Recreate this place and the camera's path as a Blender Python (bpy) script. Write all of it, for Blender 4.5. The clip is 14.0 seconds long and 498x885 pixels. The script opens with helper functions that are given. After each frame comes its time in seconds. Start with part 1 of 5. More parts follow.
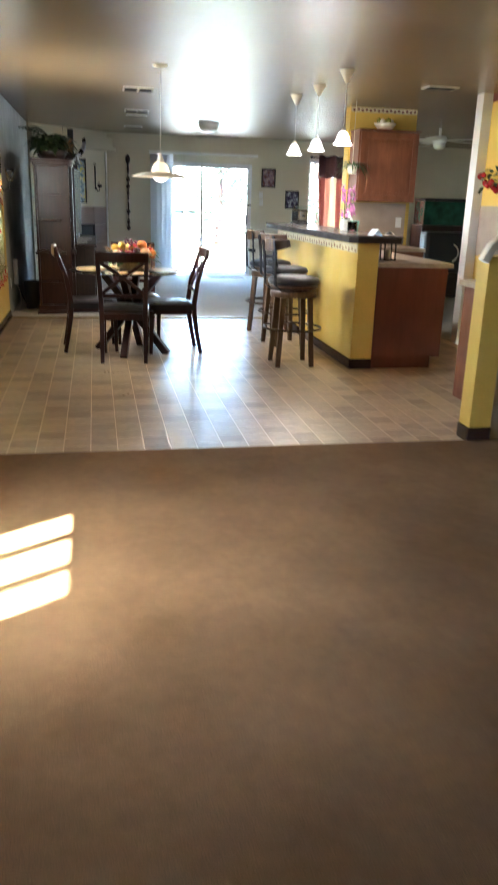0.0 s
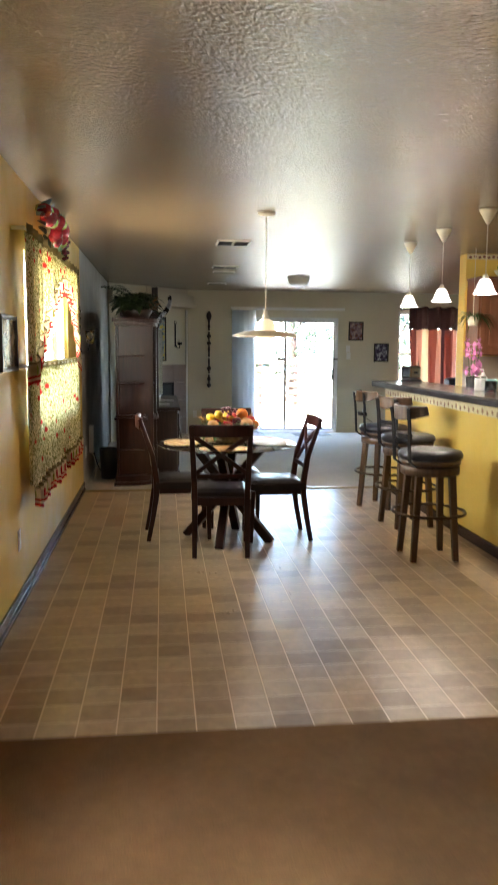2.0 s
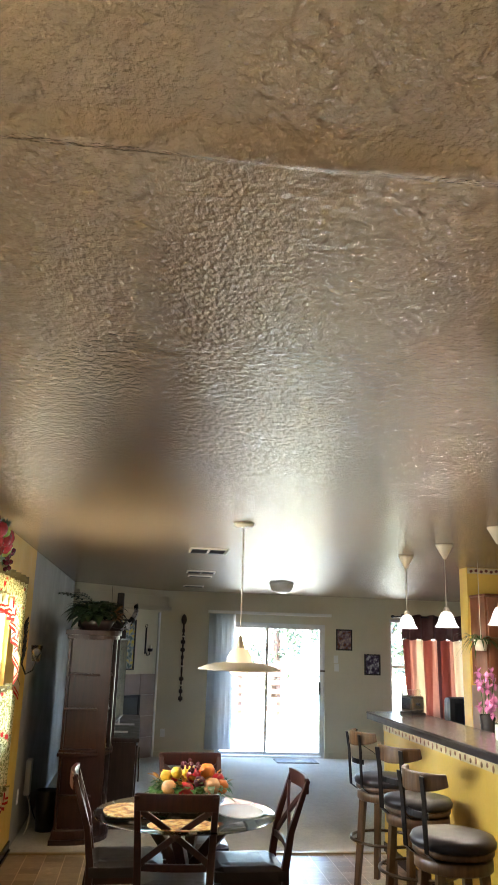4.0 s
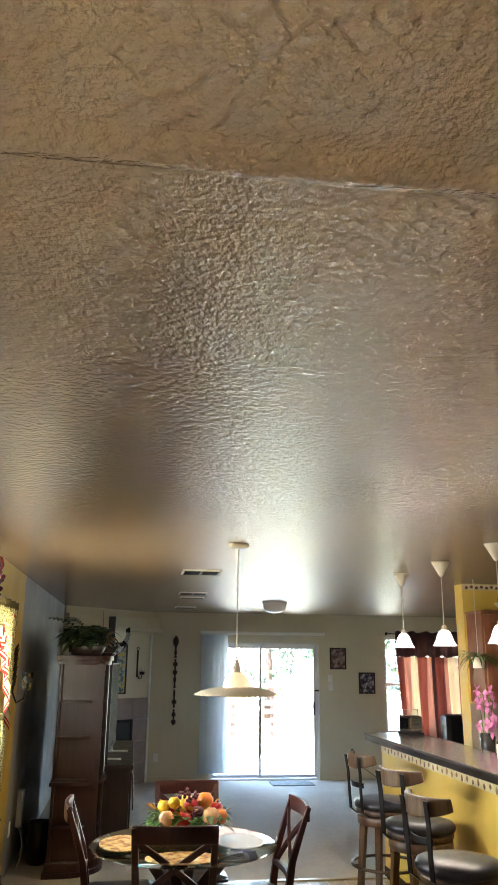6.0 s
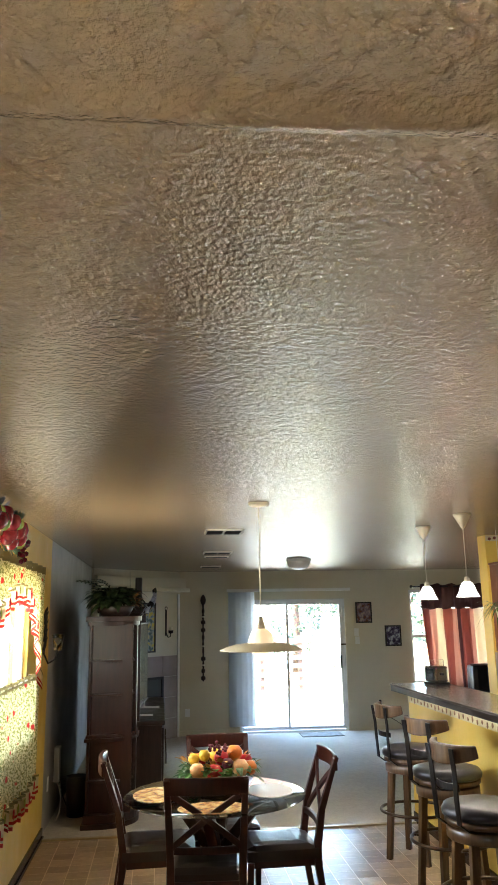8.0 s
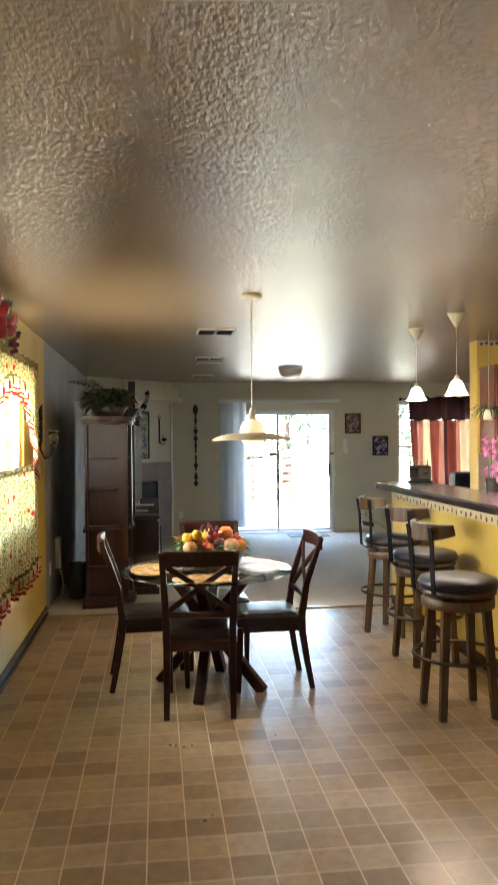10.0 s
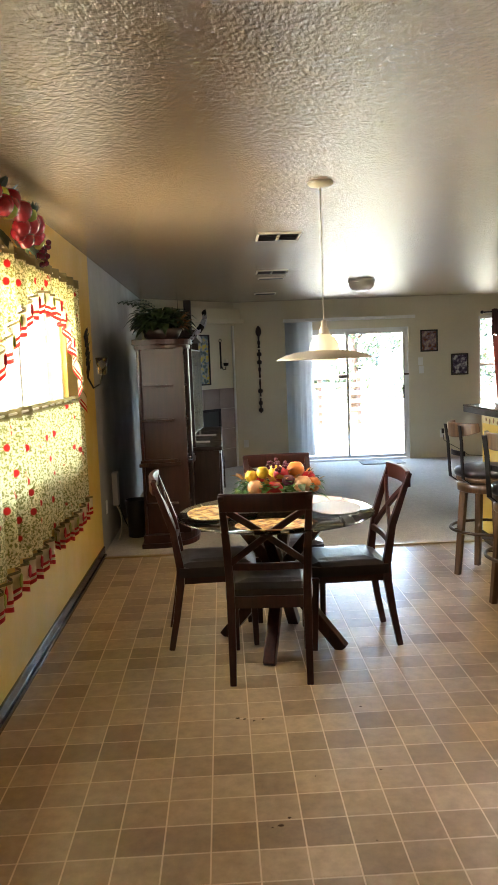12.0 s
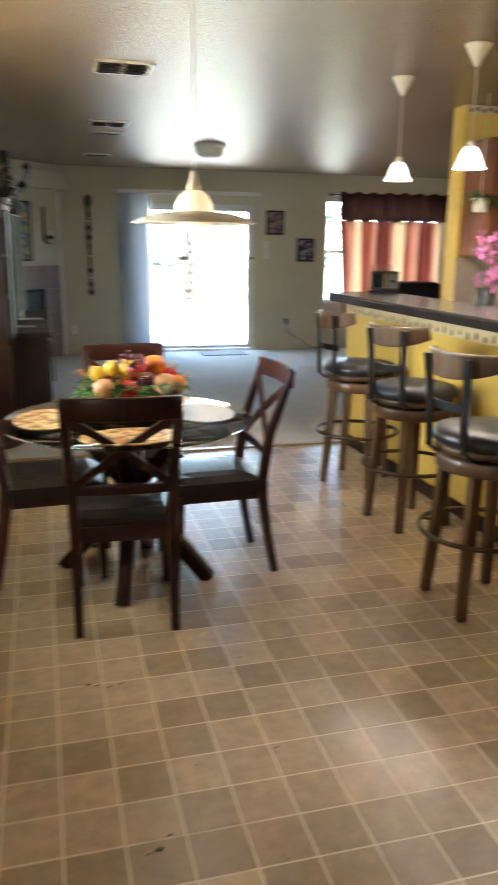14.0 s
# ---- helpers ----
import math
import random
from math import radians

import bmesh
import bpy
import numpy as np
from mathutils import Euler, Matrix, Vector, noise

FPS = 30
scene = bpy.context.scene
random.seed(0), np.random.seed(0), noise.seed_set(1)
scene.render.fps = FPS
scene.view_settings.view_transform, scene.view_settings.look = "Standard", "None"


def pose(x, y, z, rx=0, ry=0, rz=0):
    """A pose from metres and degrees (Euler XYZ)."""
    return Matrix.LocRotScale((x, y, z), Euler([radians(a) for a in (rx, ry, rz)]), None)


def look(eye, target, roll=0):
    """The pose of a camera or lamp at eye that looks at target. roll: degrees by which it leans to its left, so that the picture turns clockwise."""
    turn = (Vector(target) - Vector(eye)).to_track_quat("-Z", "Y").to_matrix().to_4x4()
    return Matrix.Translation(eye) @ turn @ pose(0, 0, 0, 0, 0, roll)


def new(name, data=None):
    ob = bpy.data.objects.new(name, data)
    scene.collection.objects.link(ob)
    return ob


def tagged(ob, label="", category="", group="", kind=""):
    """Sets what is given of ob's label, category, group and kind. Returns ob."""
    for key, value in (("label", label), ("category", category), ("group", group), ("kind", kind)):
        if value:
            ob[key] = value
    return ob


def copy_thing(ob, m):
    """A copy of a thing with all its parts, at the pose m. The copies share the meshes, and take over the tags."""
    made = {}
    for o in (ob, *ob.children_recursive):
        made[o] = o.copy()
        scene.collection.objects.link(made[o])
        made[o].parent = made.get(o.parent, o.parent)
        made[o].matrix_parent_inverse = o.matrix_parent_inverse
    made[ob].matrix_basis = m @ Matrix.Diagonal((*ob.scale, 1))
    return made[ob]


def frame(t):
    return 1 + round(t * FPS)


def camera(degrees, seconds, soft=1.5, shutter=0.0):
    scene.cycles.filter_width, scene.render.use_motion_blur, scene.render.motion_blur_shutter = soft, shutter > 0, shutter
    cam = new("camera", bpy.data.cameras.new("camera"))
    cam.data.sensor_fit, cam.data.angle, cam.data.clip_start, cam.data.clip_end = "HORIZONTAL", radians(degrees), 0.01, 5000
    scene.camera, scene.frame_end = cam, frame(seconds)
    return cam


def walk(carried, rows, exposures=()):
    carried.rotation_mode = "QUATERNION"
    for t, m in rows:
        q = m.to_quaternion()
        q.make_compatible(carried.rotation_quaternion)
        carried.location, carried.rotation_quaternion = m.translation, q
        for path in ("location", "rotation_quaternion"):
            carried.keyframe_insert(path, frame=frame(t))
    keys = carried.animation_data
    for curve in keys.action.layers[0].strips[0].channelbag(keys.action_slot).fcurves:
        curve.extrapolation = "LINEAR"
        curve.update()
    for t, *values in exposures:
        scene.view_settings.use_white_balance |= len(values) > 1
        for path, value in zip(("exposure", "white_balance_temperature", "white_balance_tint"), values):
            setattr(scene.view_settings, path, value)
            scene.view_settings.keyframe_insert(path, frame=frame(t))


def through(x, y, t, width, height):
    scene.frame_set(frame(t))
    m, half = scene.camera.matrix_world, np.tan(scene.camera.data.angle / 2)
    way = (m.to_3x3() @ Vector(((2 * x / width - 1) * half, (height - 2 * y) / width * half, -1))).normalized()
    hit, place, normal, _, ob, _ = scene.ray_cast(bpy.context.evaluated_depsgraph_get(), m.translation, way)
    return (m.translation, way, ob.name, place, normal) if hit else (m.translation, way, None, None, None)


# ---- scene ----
cam = camera(36.2, 14.0, shutter=0.5)
PATH = [
    (0, (0.427, 0.034, 1.39), (0.807, 1.901, 0.783), 1.8),
    (0.5, (0.424, 0.335, 1.409), (0.757, 2.252, 0.948), 0.1),
    (1, (0.325, 0.704, 1.421), (0.615, 2.643, 1.026), -0.1),
    (1.5, (0.295, 1.064, 1.436), (0.642, 3.004, 1.093), 0.0),
    (2, (0.245, 1.44, 1.46), (0.469, 3.413, 1.216), 0.4),
    (2.5, (0.185, 1.772, 1.504), (0.484, 3.748, 1.434), -1.3),
    (3, (0.234, 2.026, 1.569), (0.643, 3.981, 1.686), -1.0),
    (3.5, (0.369, 2.224, 1.678), (0.679, 4.155, 2.095), 1.2),
    (3.7, (0.413, 2.273, 1.708), (0.658, 4.203, 2.174), 1.9),
    (5.8, (0.384, 2.363, 1.753), (0.648, 4.264, 2.316), 1.0),
    (6, (0.384, 2.367, 1.754), (0.658, 4.271, 2.301), 0.6),
    (6.5, (0.395, 2.366, 1.765), (0.662, 4.28, 2.279), -0.3),
    (7, (0.399, 2.346, 1.742), (0.631, 4.273, 2.226), -1.2),
    (7.5, (0.408, 2.385, 1.764), (0.626, 4.319, 2.223), -1.2),
    (8, (0.411, 2.367, 1.753), (0.632, 4.305, 2.197), -1.0),
    (8.2, (0.399, 2.368, 1.753), (0.627, 4.308, 2.182), -0.9),
    (10.3, (0.416, 2.431, 1.546), (0.656, 4.414, 1.447), -0.3),
    (10.5, (0.404, 2.463, 1.539), (0.571, 4.45, 1.39), -1.0),
    (11, (0.375, 2.676, 1.533), (0.426, 4.664, 1.322), -1.9),
    (11.5, (0.389, 2.9, 1.53), (0.433, 4.887, 1.311), -2.0),
    (12, (0.463, 3.11, 1.544), (0.527, 5.098, 1.337), -2.2),
    (12.5, (0.472, 3.278, 1.506), (0.481, 5.254, 1.2), -0.7),
    (13, (0.395, 3.472, 1.489), (0.434, 5.434, 1.101), -1.1),
    (13.5, (0.336, 3.666, 1.461), (0.49, 5.605, 0.998), -0.8),
    (14, (0.392, 3.919, 1.467), (0.895, 5.789, 0.966), 0.6),
]
walk(cam, [(t, look(eye, target, roll)) for t, eye, target, roll in PATH], [(0.0, 6.1, 5500, 12), (0.7, 5.8, 5850, 14), (2.5, 5.65, 6150, 15), (8.0, 5.55, 6100, 12), (11.5, 5.65, 6550, 16), (14.0, 5.62, 6050, 13)])

# ---- world, sun, light ----
world = bpy.data.worlds.new("world")
scene.world = world
world.use_nodes = True
wn = world.node_tree
sky = wn.nodes.new("ShaderNodeTexSky")
sky.sky_type, sky.sun_disc = "NISHITA", False
SUN_DIR = Vector((0.83 * 0.49, 0.56 * 0.49, -0.872)).normalized()
sky.sun_elevation = math.asin(-SUN_DIR.z)
sky.sun_rotation = math.atan2(-SUN_DIR.x, -SUN_DIR.y)
wn.links.new(sky.outputs[0], wn.nodes["Background"].inputs[0])
wn.nodes["Background"].inputs[1].default_value = 0.15
sun = new("sun", bpy.data.lights.new("sun", "SUN"))
sun.data.energy, sun.data.angle, sun.data.color = 3.0, radians(0.9), (1.0, 0.95, 0.86)
sun.matrix_world = look((0, 0, 20), Vector((0, 0, 20)) + SUN_DIR)


def sky_lamp(name, eye, target, w, h, watts, tone=(0.95, 0.98, 1.0)):
    """Stands in a window's opening for the sky's light."""
    a = new(name, bpy.data.lights.new(name, "AREA"))
    a.data.shape, a.data.size, a.data.size_y, a.data.energy, a.data.color = "RECTANGLE", w, h, watts, tone
    a.matrix_world = look(eye, target)


sky_lamp("dining_window_light", (-0.66, 7.25, 1.66), (0.6, 7.25, 2.2), 1.9, 0.55, 1.7, (1.0, 0.92, 0.70))
sky_lamp("living_window_light", (5.27, 14.53, 1.4), (5.27, 10, 1.4), 1.75, 1.35, 0.3)
sky_lamp("front_window_light", (-0.60, 2.31, 1.8), (1, 2.31, 1.8), 0.75, 0.6, 0.14)
for x, y, z, watts in ((2.515, 6.70, 1.845, 0.42), (2.54, 7.62, 1.845, 0.42), (2.525, 8.42, 1.845, 0.42), (1.0, 7.065, 1.485, 0.12)):
    a = new("lamp_bulb", bpy.data.lights.new("lamp_bulb", "POINT"))
    a.data.energy, a.data.shadow_soft_size, a.data.color = watts, 0.03, (1.0, 0.86, 0.68)
    a.location = (x, y, z)


# ---- materials ----
def nodes_of(name):
    m = bpy.data.materials.new(name)
    m.use_nodes = True
    return m, m.node_tree, m.node_tree.nodes["Principled BSDF"]


def ramp(t, src, c0, c1, p0=0.3, p1=0.7):
    r = t.nodes.new("ShaderNodeValToRGB")
    r.color_ramp.elements[0].position, r.color_ramp.elements[1].position = p0, p1
    r.color_ramp.elements[0].color, r.color_ramp.elements[1].color = (*c0, 1), (*c1, 1)
    t.links.new(src, r.inputs[0])
    return r


def coords(t, scale=(1, 1, 1)):
    tc, mp = t.nodes.new("ShaderNodeTexCoord"), t.nodes.new("ShaderNodeMapping")
    mp.inputs["Scale"].default_value = scale
    t.links.new(tc.outputs["Object"], mp.inputs[0])
    return mp.outputs[0]


def noise_tex(t, vec, scale, detail=4.0, rough=0.55):
    n = t.nodes.new("ShaderNodeTexNoise")
    n.inputs["Scale"].default_value, n.inputs["Detail"].default_value, n.inputs["Roughness"].default_value = scale, detail, rough
    t.links.new(vec, n.inputs["Vector"])
    return n.outputs["Fac"]


def mixed(t, a, b, fac, mode="MIX"):
    m = t.nodes.new("ShaderNodeMix")
    m.data_type, m.blend_type = "RGBA", mode
    for sock, v in ((m.inputs[0], fac), (m.inputs[6], a), (m.inputs[7], b)):
        if isinstance(v, (float, int)):
            sock.default_value = v
        elif isinstance(v, tuple):
            sock.default_value = (*v, 1)
        else:
            t.links.new(v, sock)
    return m.outputs[2]


def bumped(t, p, height, strength, dist):
    b = t.nodes.new("ShaderNodeBump")
    b.inputs["Strength"].default_value, b.inputs["Distance"].default_value = strength, dist
    t.links.new(height, b.inputs["Height"])
    t.links.new(b.outputs[0], p.inputs["Normal"])


def mat(name, col, rough=0.5, metal=0.0, var=0.18, scale=3.0, fine=60.0, bump=0.1, dist=0.002, stretch=(1, 1, 1), spec=0.5, emit=0.0, emit_col=None, wear=0.12):
    """A plain surface with stains at one scale, grain at another, and a fine relief."""
    m, t, p = nodes_of(name)
    v = coords(t, stretch)
    dark, light = tuple(c * (1 - var) for c in col), tuple(min(1, c * (1 + var)) for c in col)
    big = ramp(t, noise_tex(t, v, scale), dark, light)
    f = noise_tex(t, v, fine, 6)
    grain = ramp(t, f, (1 - var, 1 - var, 1 - var), (1, 1, 1))
    c = mixed(t, big.outputs[0], grain.outputs[0], 0.7, "MULTIPLY")
    t.links.new(c, p.inputs["Base Color"])
    lo, hi = (max(0.30, rough - wear), rough + wear) if rough > 0.28 else (max(0.05, rough - wear), min(0.25, rough + wear))
    r = ramp(t, noise_tex(t, v, scale * 2.3), (lo,) * 3, (hi,) * 3)
    t.links.new(r.outputs[0], p.inputs["Roughness"])
    p.inputs["Metallic"].default_value, p.inputs["Specular IOR Level"].default_value = metal, spec
    if bump:
        bumped(t, p, f, bump, dist)
    if emit:
        p.inputs["Emission Color"].default_value = (*(emit_col or col), 1)
        p.inputs["Emission Strength"].default_value = emit
    return m


def wood(name, dark, light, rough=0.3, grain=(14, 14, 1.2)):
    m, t, p = nodes_of(name)
    v = coords(t, grain)
    n = noise_tex(t, v, 3.0, 8, 0.65)
    c = ramp(t, n, dark, light, 0.3, 0.72)
    big = ramp(t, noise_tex(t, coords(t), 4.0), (0.75,) * 3, (1, 1, 1))
    t.links.new(mixed(t, c.outputs[0], big.outputs[0], 1.0, "MULTIPLY"), p.inputs["Base Color"])
    rr = ramp(t, noise_tex(t, coords(t), 9.0), (max(0.28, rough - 0.08),) * 3, (rough + 0.14,) * 3)
    t.links.new(rr.outputs[0], p.inputs["Roughness"])
    bumped(t, p, n, 0.15, 0.001)
    return m


def carpet(name, dark, light):
    m, t, p = nodes_of(name)
    v = coords(t)
    big = ramp(t, noise_tex(t, v, 1.3, 5), dark, light, 0.3, 0.7)
    f = noise_tex(t, v, 260, 3, 0.7)
    mid = noise_tex(t, v, 22, 4)
    g = ramp(t, f, (0.62,) * 3, (1.1,) * 3)
    g2 = ramp(t, mid, (0.86,) * 3, (1.0,) * 3)
    c = mixed(t, mixed(t, big.outputs[0], g.outputs[0], 1.0, "MULTIPLY"), g2.outputs[0], 1.0, "MULTIPLY")
    t.links.new(c, p.inputs["Base Color"])
    p.inputs["Roughness"].default_value = 0.95
    p.inputs["Specular IOR Level"].default_value = 0.1
    bumped(t, p, f, 0.8, 0.004)
    return m


def tile_mat(name, source):
    """Sheet vinyl in stone colours; every square takes its own shade."""
    m, t, p = nodes_of(name)
    v = coords(t)
    if source == "object":
        rnd = t.nodes.new("ShaderNodeObjectInfo").outputs["Random"]
        geo = t.nodes.new("ShaderNodeNewGeometry").outputs["Position"]
        v = geo
    else:
        rnd = t.nodes.new("ShaderNodeNewGeometry").outputs["Random Per Island"]
    shade = ramp(t, rnd, (0.33, 0.225, 0.128), (0.53, 0.385, 0.235), 0.05, 0.95)
    shade.color_ramp.elements.new(0.5).color = (0.46, 0.33, 0.20, 1)
    cloud = ramp(t, noise_tex(t, v, 17.0, 8, 0.68), (0.66,) * 3, (1.12,) * 3)
    c = mixed(t, shade.outputs[0], cloud.outputs[0], 0.85, "MULTIPLY")
    big = ramp(t, noise_tex(t, v, 0.8, 3), (0.85,) * 3, (1.0,) * 3)
    c = mixed(t, c, big.outputs[0], 1.0, "MULTIPLY")
    t.links.new(c, p.inputs["Base Color"])
    rr = ramp(t, noise_tex(t, v, 5.0, 5), (0.295,) * 3, (0.36,) * 3)
    t.links.new(rr.outputs[0], p.inputs["Roughness"])
    bumped(t, p, noise_tex(t, v, 60.0, 5), 0.12, 0.002)
    return m


def ceiling_mat():
    """Sprayed texture under glossy old paint, browned for the carpet's bounced light."""
    m, t, p = nodes_of("textured_ceiling_with_bounce")
    v = coords(t)
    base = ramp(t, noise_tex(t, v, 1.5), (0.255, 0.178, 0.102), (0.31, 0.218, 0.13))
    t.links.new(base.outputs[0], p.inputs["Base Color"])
    drops = noise_tex(t, v, 58, 3.0, 0.55)
    p.inputs["Roughness"].default_value = 0.16
    p.inputs["Specular IOR Level"].default_value = 1.0
    bumped(t, p, drops, 1.0, 0.008)
    return m


def curtain_print(name):
    """Cream cotton with a mossy scribble and scattered red apples."""
    m, t, p = nodes_of(name)
    v = coords(t)
    scr = ramp(t, noise_tex(t, v, 85, 3, 0.6), (0.27, 0.26, 0.075), (0.86, 0.79, 0.52), 0.42, 0.55)
    vo = t.nodes.new("ShaderNodeTexVoronoi")
    vo.inputs["Scale"].default_value = 12.5
    vo.inputs["Randomness"].default_value = 0.85
    t.links.new(v, vo.inputs["Vector"])
    dots = ramp(t, vo.outputs["Distance"], (1, 1, 1), (0, 0, 0), 0.20, 0.27)
    pick = ramp(t, vo.outputs["Color"], (0, 0, 0), (1, 1, 1), 0.12, 0.16)
    fac = mixed(t, dots.outputs[0], pick.outputs[0], 1.0, "MULTIPLY")
    c = mixed(t, scr.outputs[0], (0.62, 0.035, 0.03), fac)
    t.links.new(c, p.inputs["Base Color"])
    p.inputs["Roughness"].default_value = 0.9
    bumped(t, p, noise_tex(t, v, 240, 2), 0.3, 0.001)
    tr = t.nodes.new("ShaderNodeBsdfTranslucent")
    t.links.new(c, tr.inputs["Color"])
    mx = t.nodes.new("ShaderNodeMixShader")
    mx.inputs[0].default_value = 0.02
    t.links.new(p.outputs[0], mx.inputs[1])
    t.links.new(tr.outputs[0], mx.inputs[2])
    t.links.new(mx.outputs[0], t.nodes["Material Output"].inputs[0])
    return m


def cloth(name, col, through=0.4, var=0.12):
    m, t, p = nodes_of(name)
    v = coords(t)
    c = ramp(t, noise_tex(t, v, 6, 5), tuple(x * (1 - var) for x in col), col)
    t.links.new(c.outputs[0], p.inputs["Base Color"])
    p.inputs["Roughness"].default_value = 0.9
    bumped(t, p, noise_tex(t, v, 220, 2), 0.3, 0.001)
    tr = t.nodes.new("ShaderNodeBsdfTranslucent")
    t.links.new(c.outputs[0], tr.inputs["Color"])
    mx = t.nodes.new("ShaderNodeMixShader")
    mx.inputs[0].default_value = through
    t.links.new(p.outputs[0], mx.inputs[1])
    t.links.new(tr.outputs[0], mx.inputs[2])
    t.links.new(mx.outputs[0], t.nodes["Material Output"].inputs[0])
    return m


def glass(name, tint=(0.95, 1.0, 0.98), rough=0.0):
    m, t, p = nodes_of(name)
    p.inputs["Base Color"].default_value = (*tint, 1)
    p.inputs["Transmission Weight"].default_value = 1.0
    p.inputs["Roughness"].default_value = rough
    p.inputs["IOR"].default_value = 1.45
    return m


YELLOW = mat("yellow_wall_paint", (0.70, 0.47, 0.085), 0.5, var=0.07, scale=1.5, fine=45, bump=0.35, dist=0.003)
BEIGE = mat("beige_wall_paint", (0.64, 0.58, 0.43), 0.6, var=0.05, scale=1.2, fine=45, bump=0.3, dist=0.003)
WHITE = mat("white_paint", (0.78, 0.77, 0.73), 0.4, var=0.04)
# greyer wall colour, about half as bright as BEIGE
GREYWALL = mat("grey_beige_wall", (0.33, 0.315, 0.285), 0.45, var=0.06, scale=1.2, fine=45, bump=0.1, dist=0.003)
# beige wall face in shadow; its shade is put into this tan
TANWALL = mat("tan_shaded_beige", (0.50, 0.40, 0.27), 0.6, var=0.06, bump=0.3, dist=0.003, fine=45)
CEIL = ceiling_mat()
CARPET_A = carpet("brown_carpet", (0.155, 0.083, 0.033), (0.275, 0.155, 0.068))
CARPET_B = carpet("pale_carpet", (0.60, 0.56, 0.47), (0.68, 0.64, 0.55))
TILE_O, TILE_I = tile_mat("vinyl_square", "object"), tile_mat("vinyl_square_joined", "island")
GROUT = mat("pale_vinyl_joint", (0.72, 0.58, 0.40), 0.4, var=0.08)
DARKBASE = mat("dark_baseboard_wood", (0.045, 0.025, 0.022), 0.28, var=0.1, bump=0)
CHAIRWOOD = wood("dark_cherry_wood", (0.022, 0.005, 0.003), (0.062, 0.013, 0.007), 0.24)
STOOLWOOD = wood("brown_oak_wood", (0.07, 0.036, 0.015), (0.16, 0.088, 0.038), 0.34)
CABWOOD = wood("red_brown_cabinet_wood", (0.17, 0.058, 0.026), (0.28, 0.105, 0.05), 0.36, (6, 6, 0.8))
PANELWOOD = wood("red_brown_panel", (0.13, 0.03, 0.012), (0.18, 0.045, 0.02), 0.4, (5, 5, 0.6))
TOWERWOOD = wood("brown_shelf_wood", (0.020, 0.005, 0.0025), (0.050, 0.013, 0.006), 0.32)
DARKWOOD = wood("espresso_wood", (0.018, 0.010, 0.008), (0.045, 0.022, 0.016), 0.3)
LEATHER = mat("black_leather", (0.022, 0.021, 0.024), 0.32, var=0.2, fine=160, bump=0.35, dist=0.001)
BROWNLEATHER = mat("brown_black_leather", (0.03, 0.02, 0.018), 0.33, var=0.2, fine=150, bump=0.35, dist=0.001)
BLACKMETAL = mat("black_metal", (0.02, 0.019, 0.02), 0.35, metal=0.6, var=0.15)
BRONZE = mat("bronze_metal", (0.10, 0.07, 0.045), 0.3, metal=0.9, var=0.2)
COUNTER = mat("grey_brown_laminate", (0.12, 0.105, 0.095), 0.28, var=0.1, scale=14, fine=180, bump=0.05)
COUNTEREDGE = mat("dark_counter_edge", (0.03, 0.02, 0.018), 0.35, var=0.15)
LOWCOUNTER = mat("tan_laminate", (0.42, 0.33, 0.24), 0.35, var=0.15, scale=16, fine=150)
SPLASH = mat("taupe_splash_tile", (0.38, 0.30, 0.235), 0.35, var=0.1, scale=6)
IVORY = mat("ivory_enamel", (0.72, 0.66, 0.53), 0.35, var=0.05)
ALU = mat("white_aluminium", (0.70, 0.70, 0.69), 0.4, var=0.06)
GLASS = glass("window_glass")
TABLEGLASS = glass("green_table_glass", (0.86, 0.97, 0.93))
CURTAIN = curtain_print("apple_print_cotton")
BLIND = cloth("white_vane", (0.88, 0.89, 0.90), 0.55, 0.04)
BLACK = mat("black_plastic", (0.015, 0.015, 0.016), 0.3, var=0.15)
STONE = mat("taupe_hearth_tile", (0.30, 0.225, 0.195), 0.45, var=0.12, scale=5)
LEAF = mat("dark_leaf", (0.028, 0.05, 0.016), 0.45, var=0.4, scale=12)
LEAFB = mat("fresh_leaf", (0.055, 0.13, 0.022), 0.4, var=0.35, scale=12)
BULB = mat("glowing_milk_glass", (0.95, 0.93, 0.88), 0.3, var=0.02, emit=0.06, emit_col=(1.0, 0.93, 0.82))
WARMBULB = mat("warm_milk_glass", (0.95, 0.85, 0.68), 0.3, var=0.02, emit=0.018, emit_col=(1.0, 0.70, 0.38))


# ---- mesh helpers ----
def boxes(*bs, bev=0.0):
    bm = bmesh.new()
    for x0, y0, z0, x1, y1, z1 in bs:
        r = bmesh.ops.create_cube(bm, size=1.0, matrix=Matrix.Translation(((x0 + x1) / 2, (y0 + y1) / 2, (z0 + z1) / 2)) @ Matrix.Diagonal((abs(x1 - x0), abs(y1 - y0), abs(z1 - z0), 1)))
    if bev:
        bmesh.ops.bevel(bm, geom=bm.edges[:], offset=bev, segments=2, affect="EDGES", profile=0.6)
    return bm


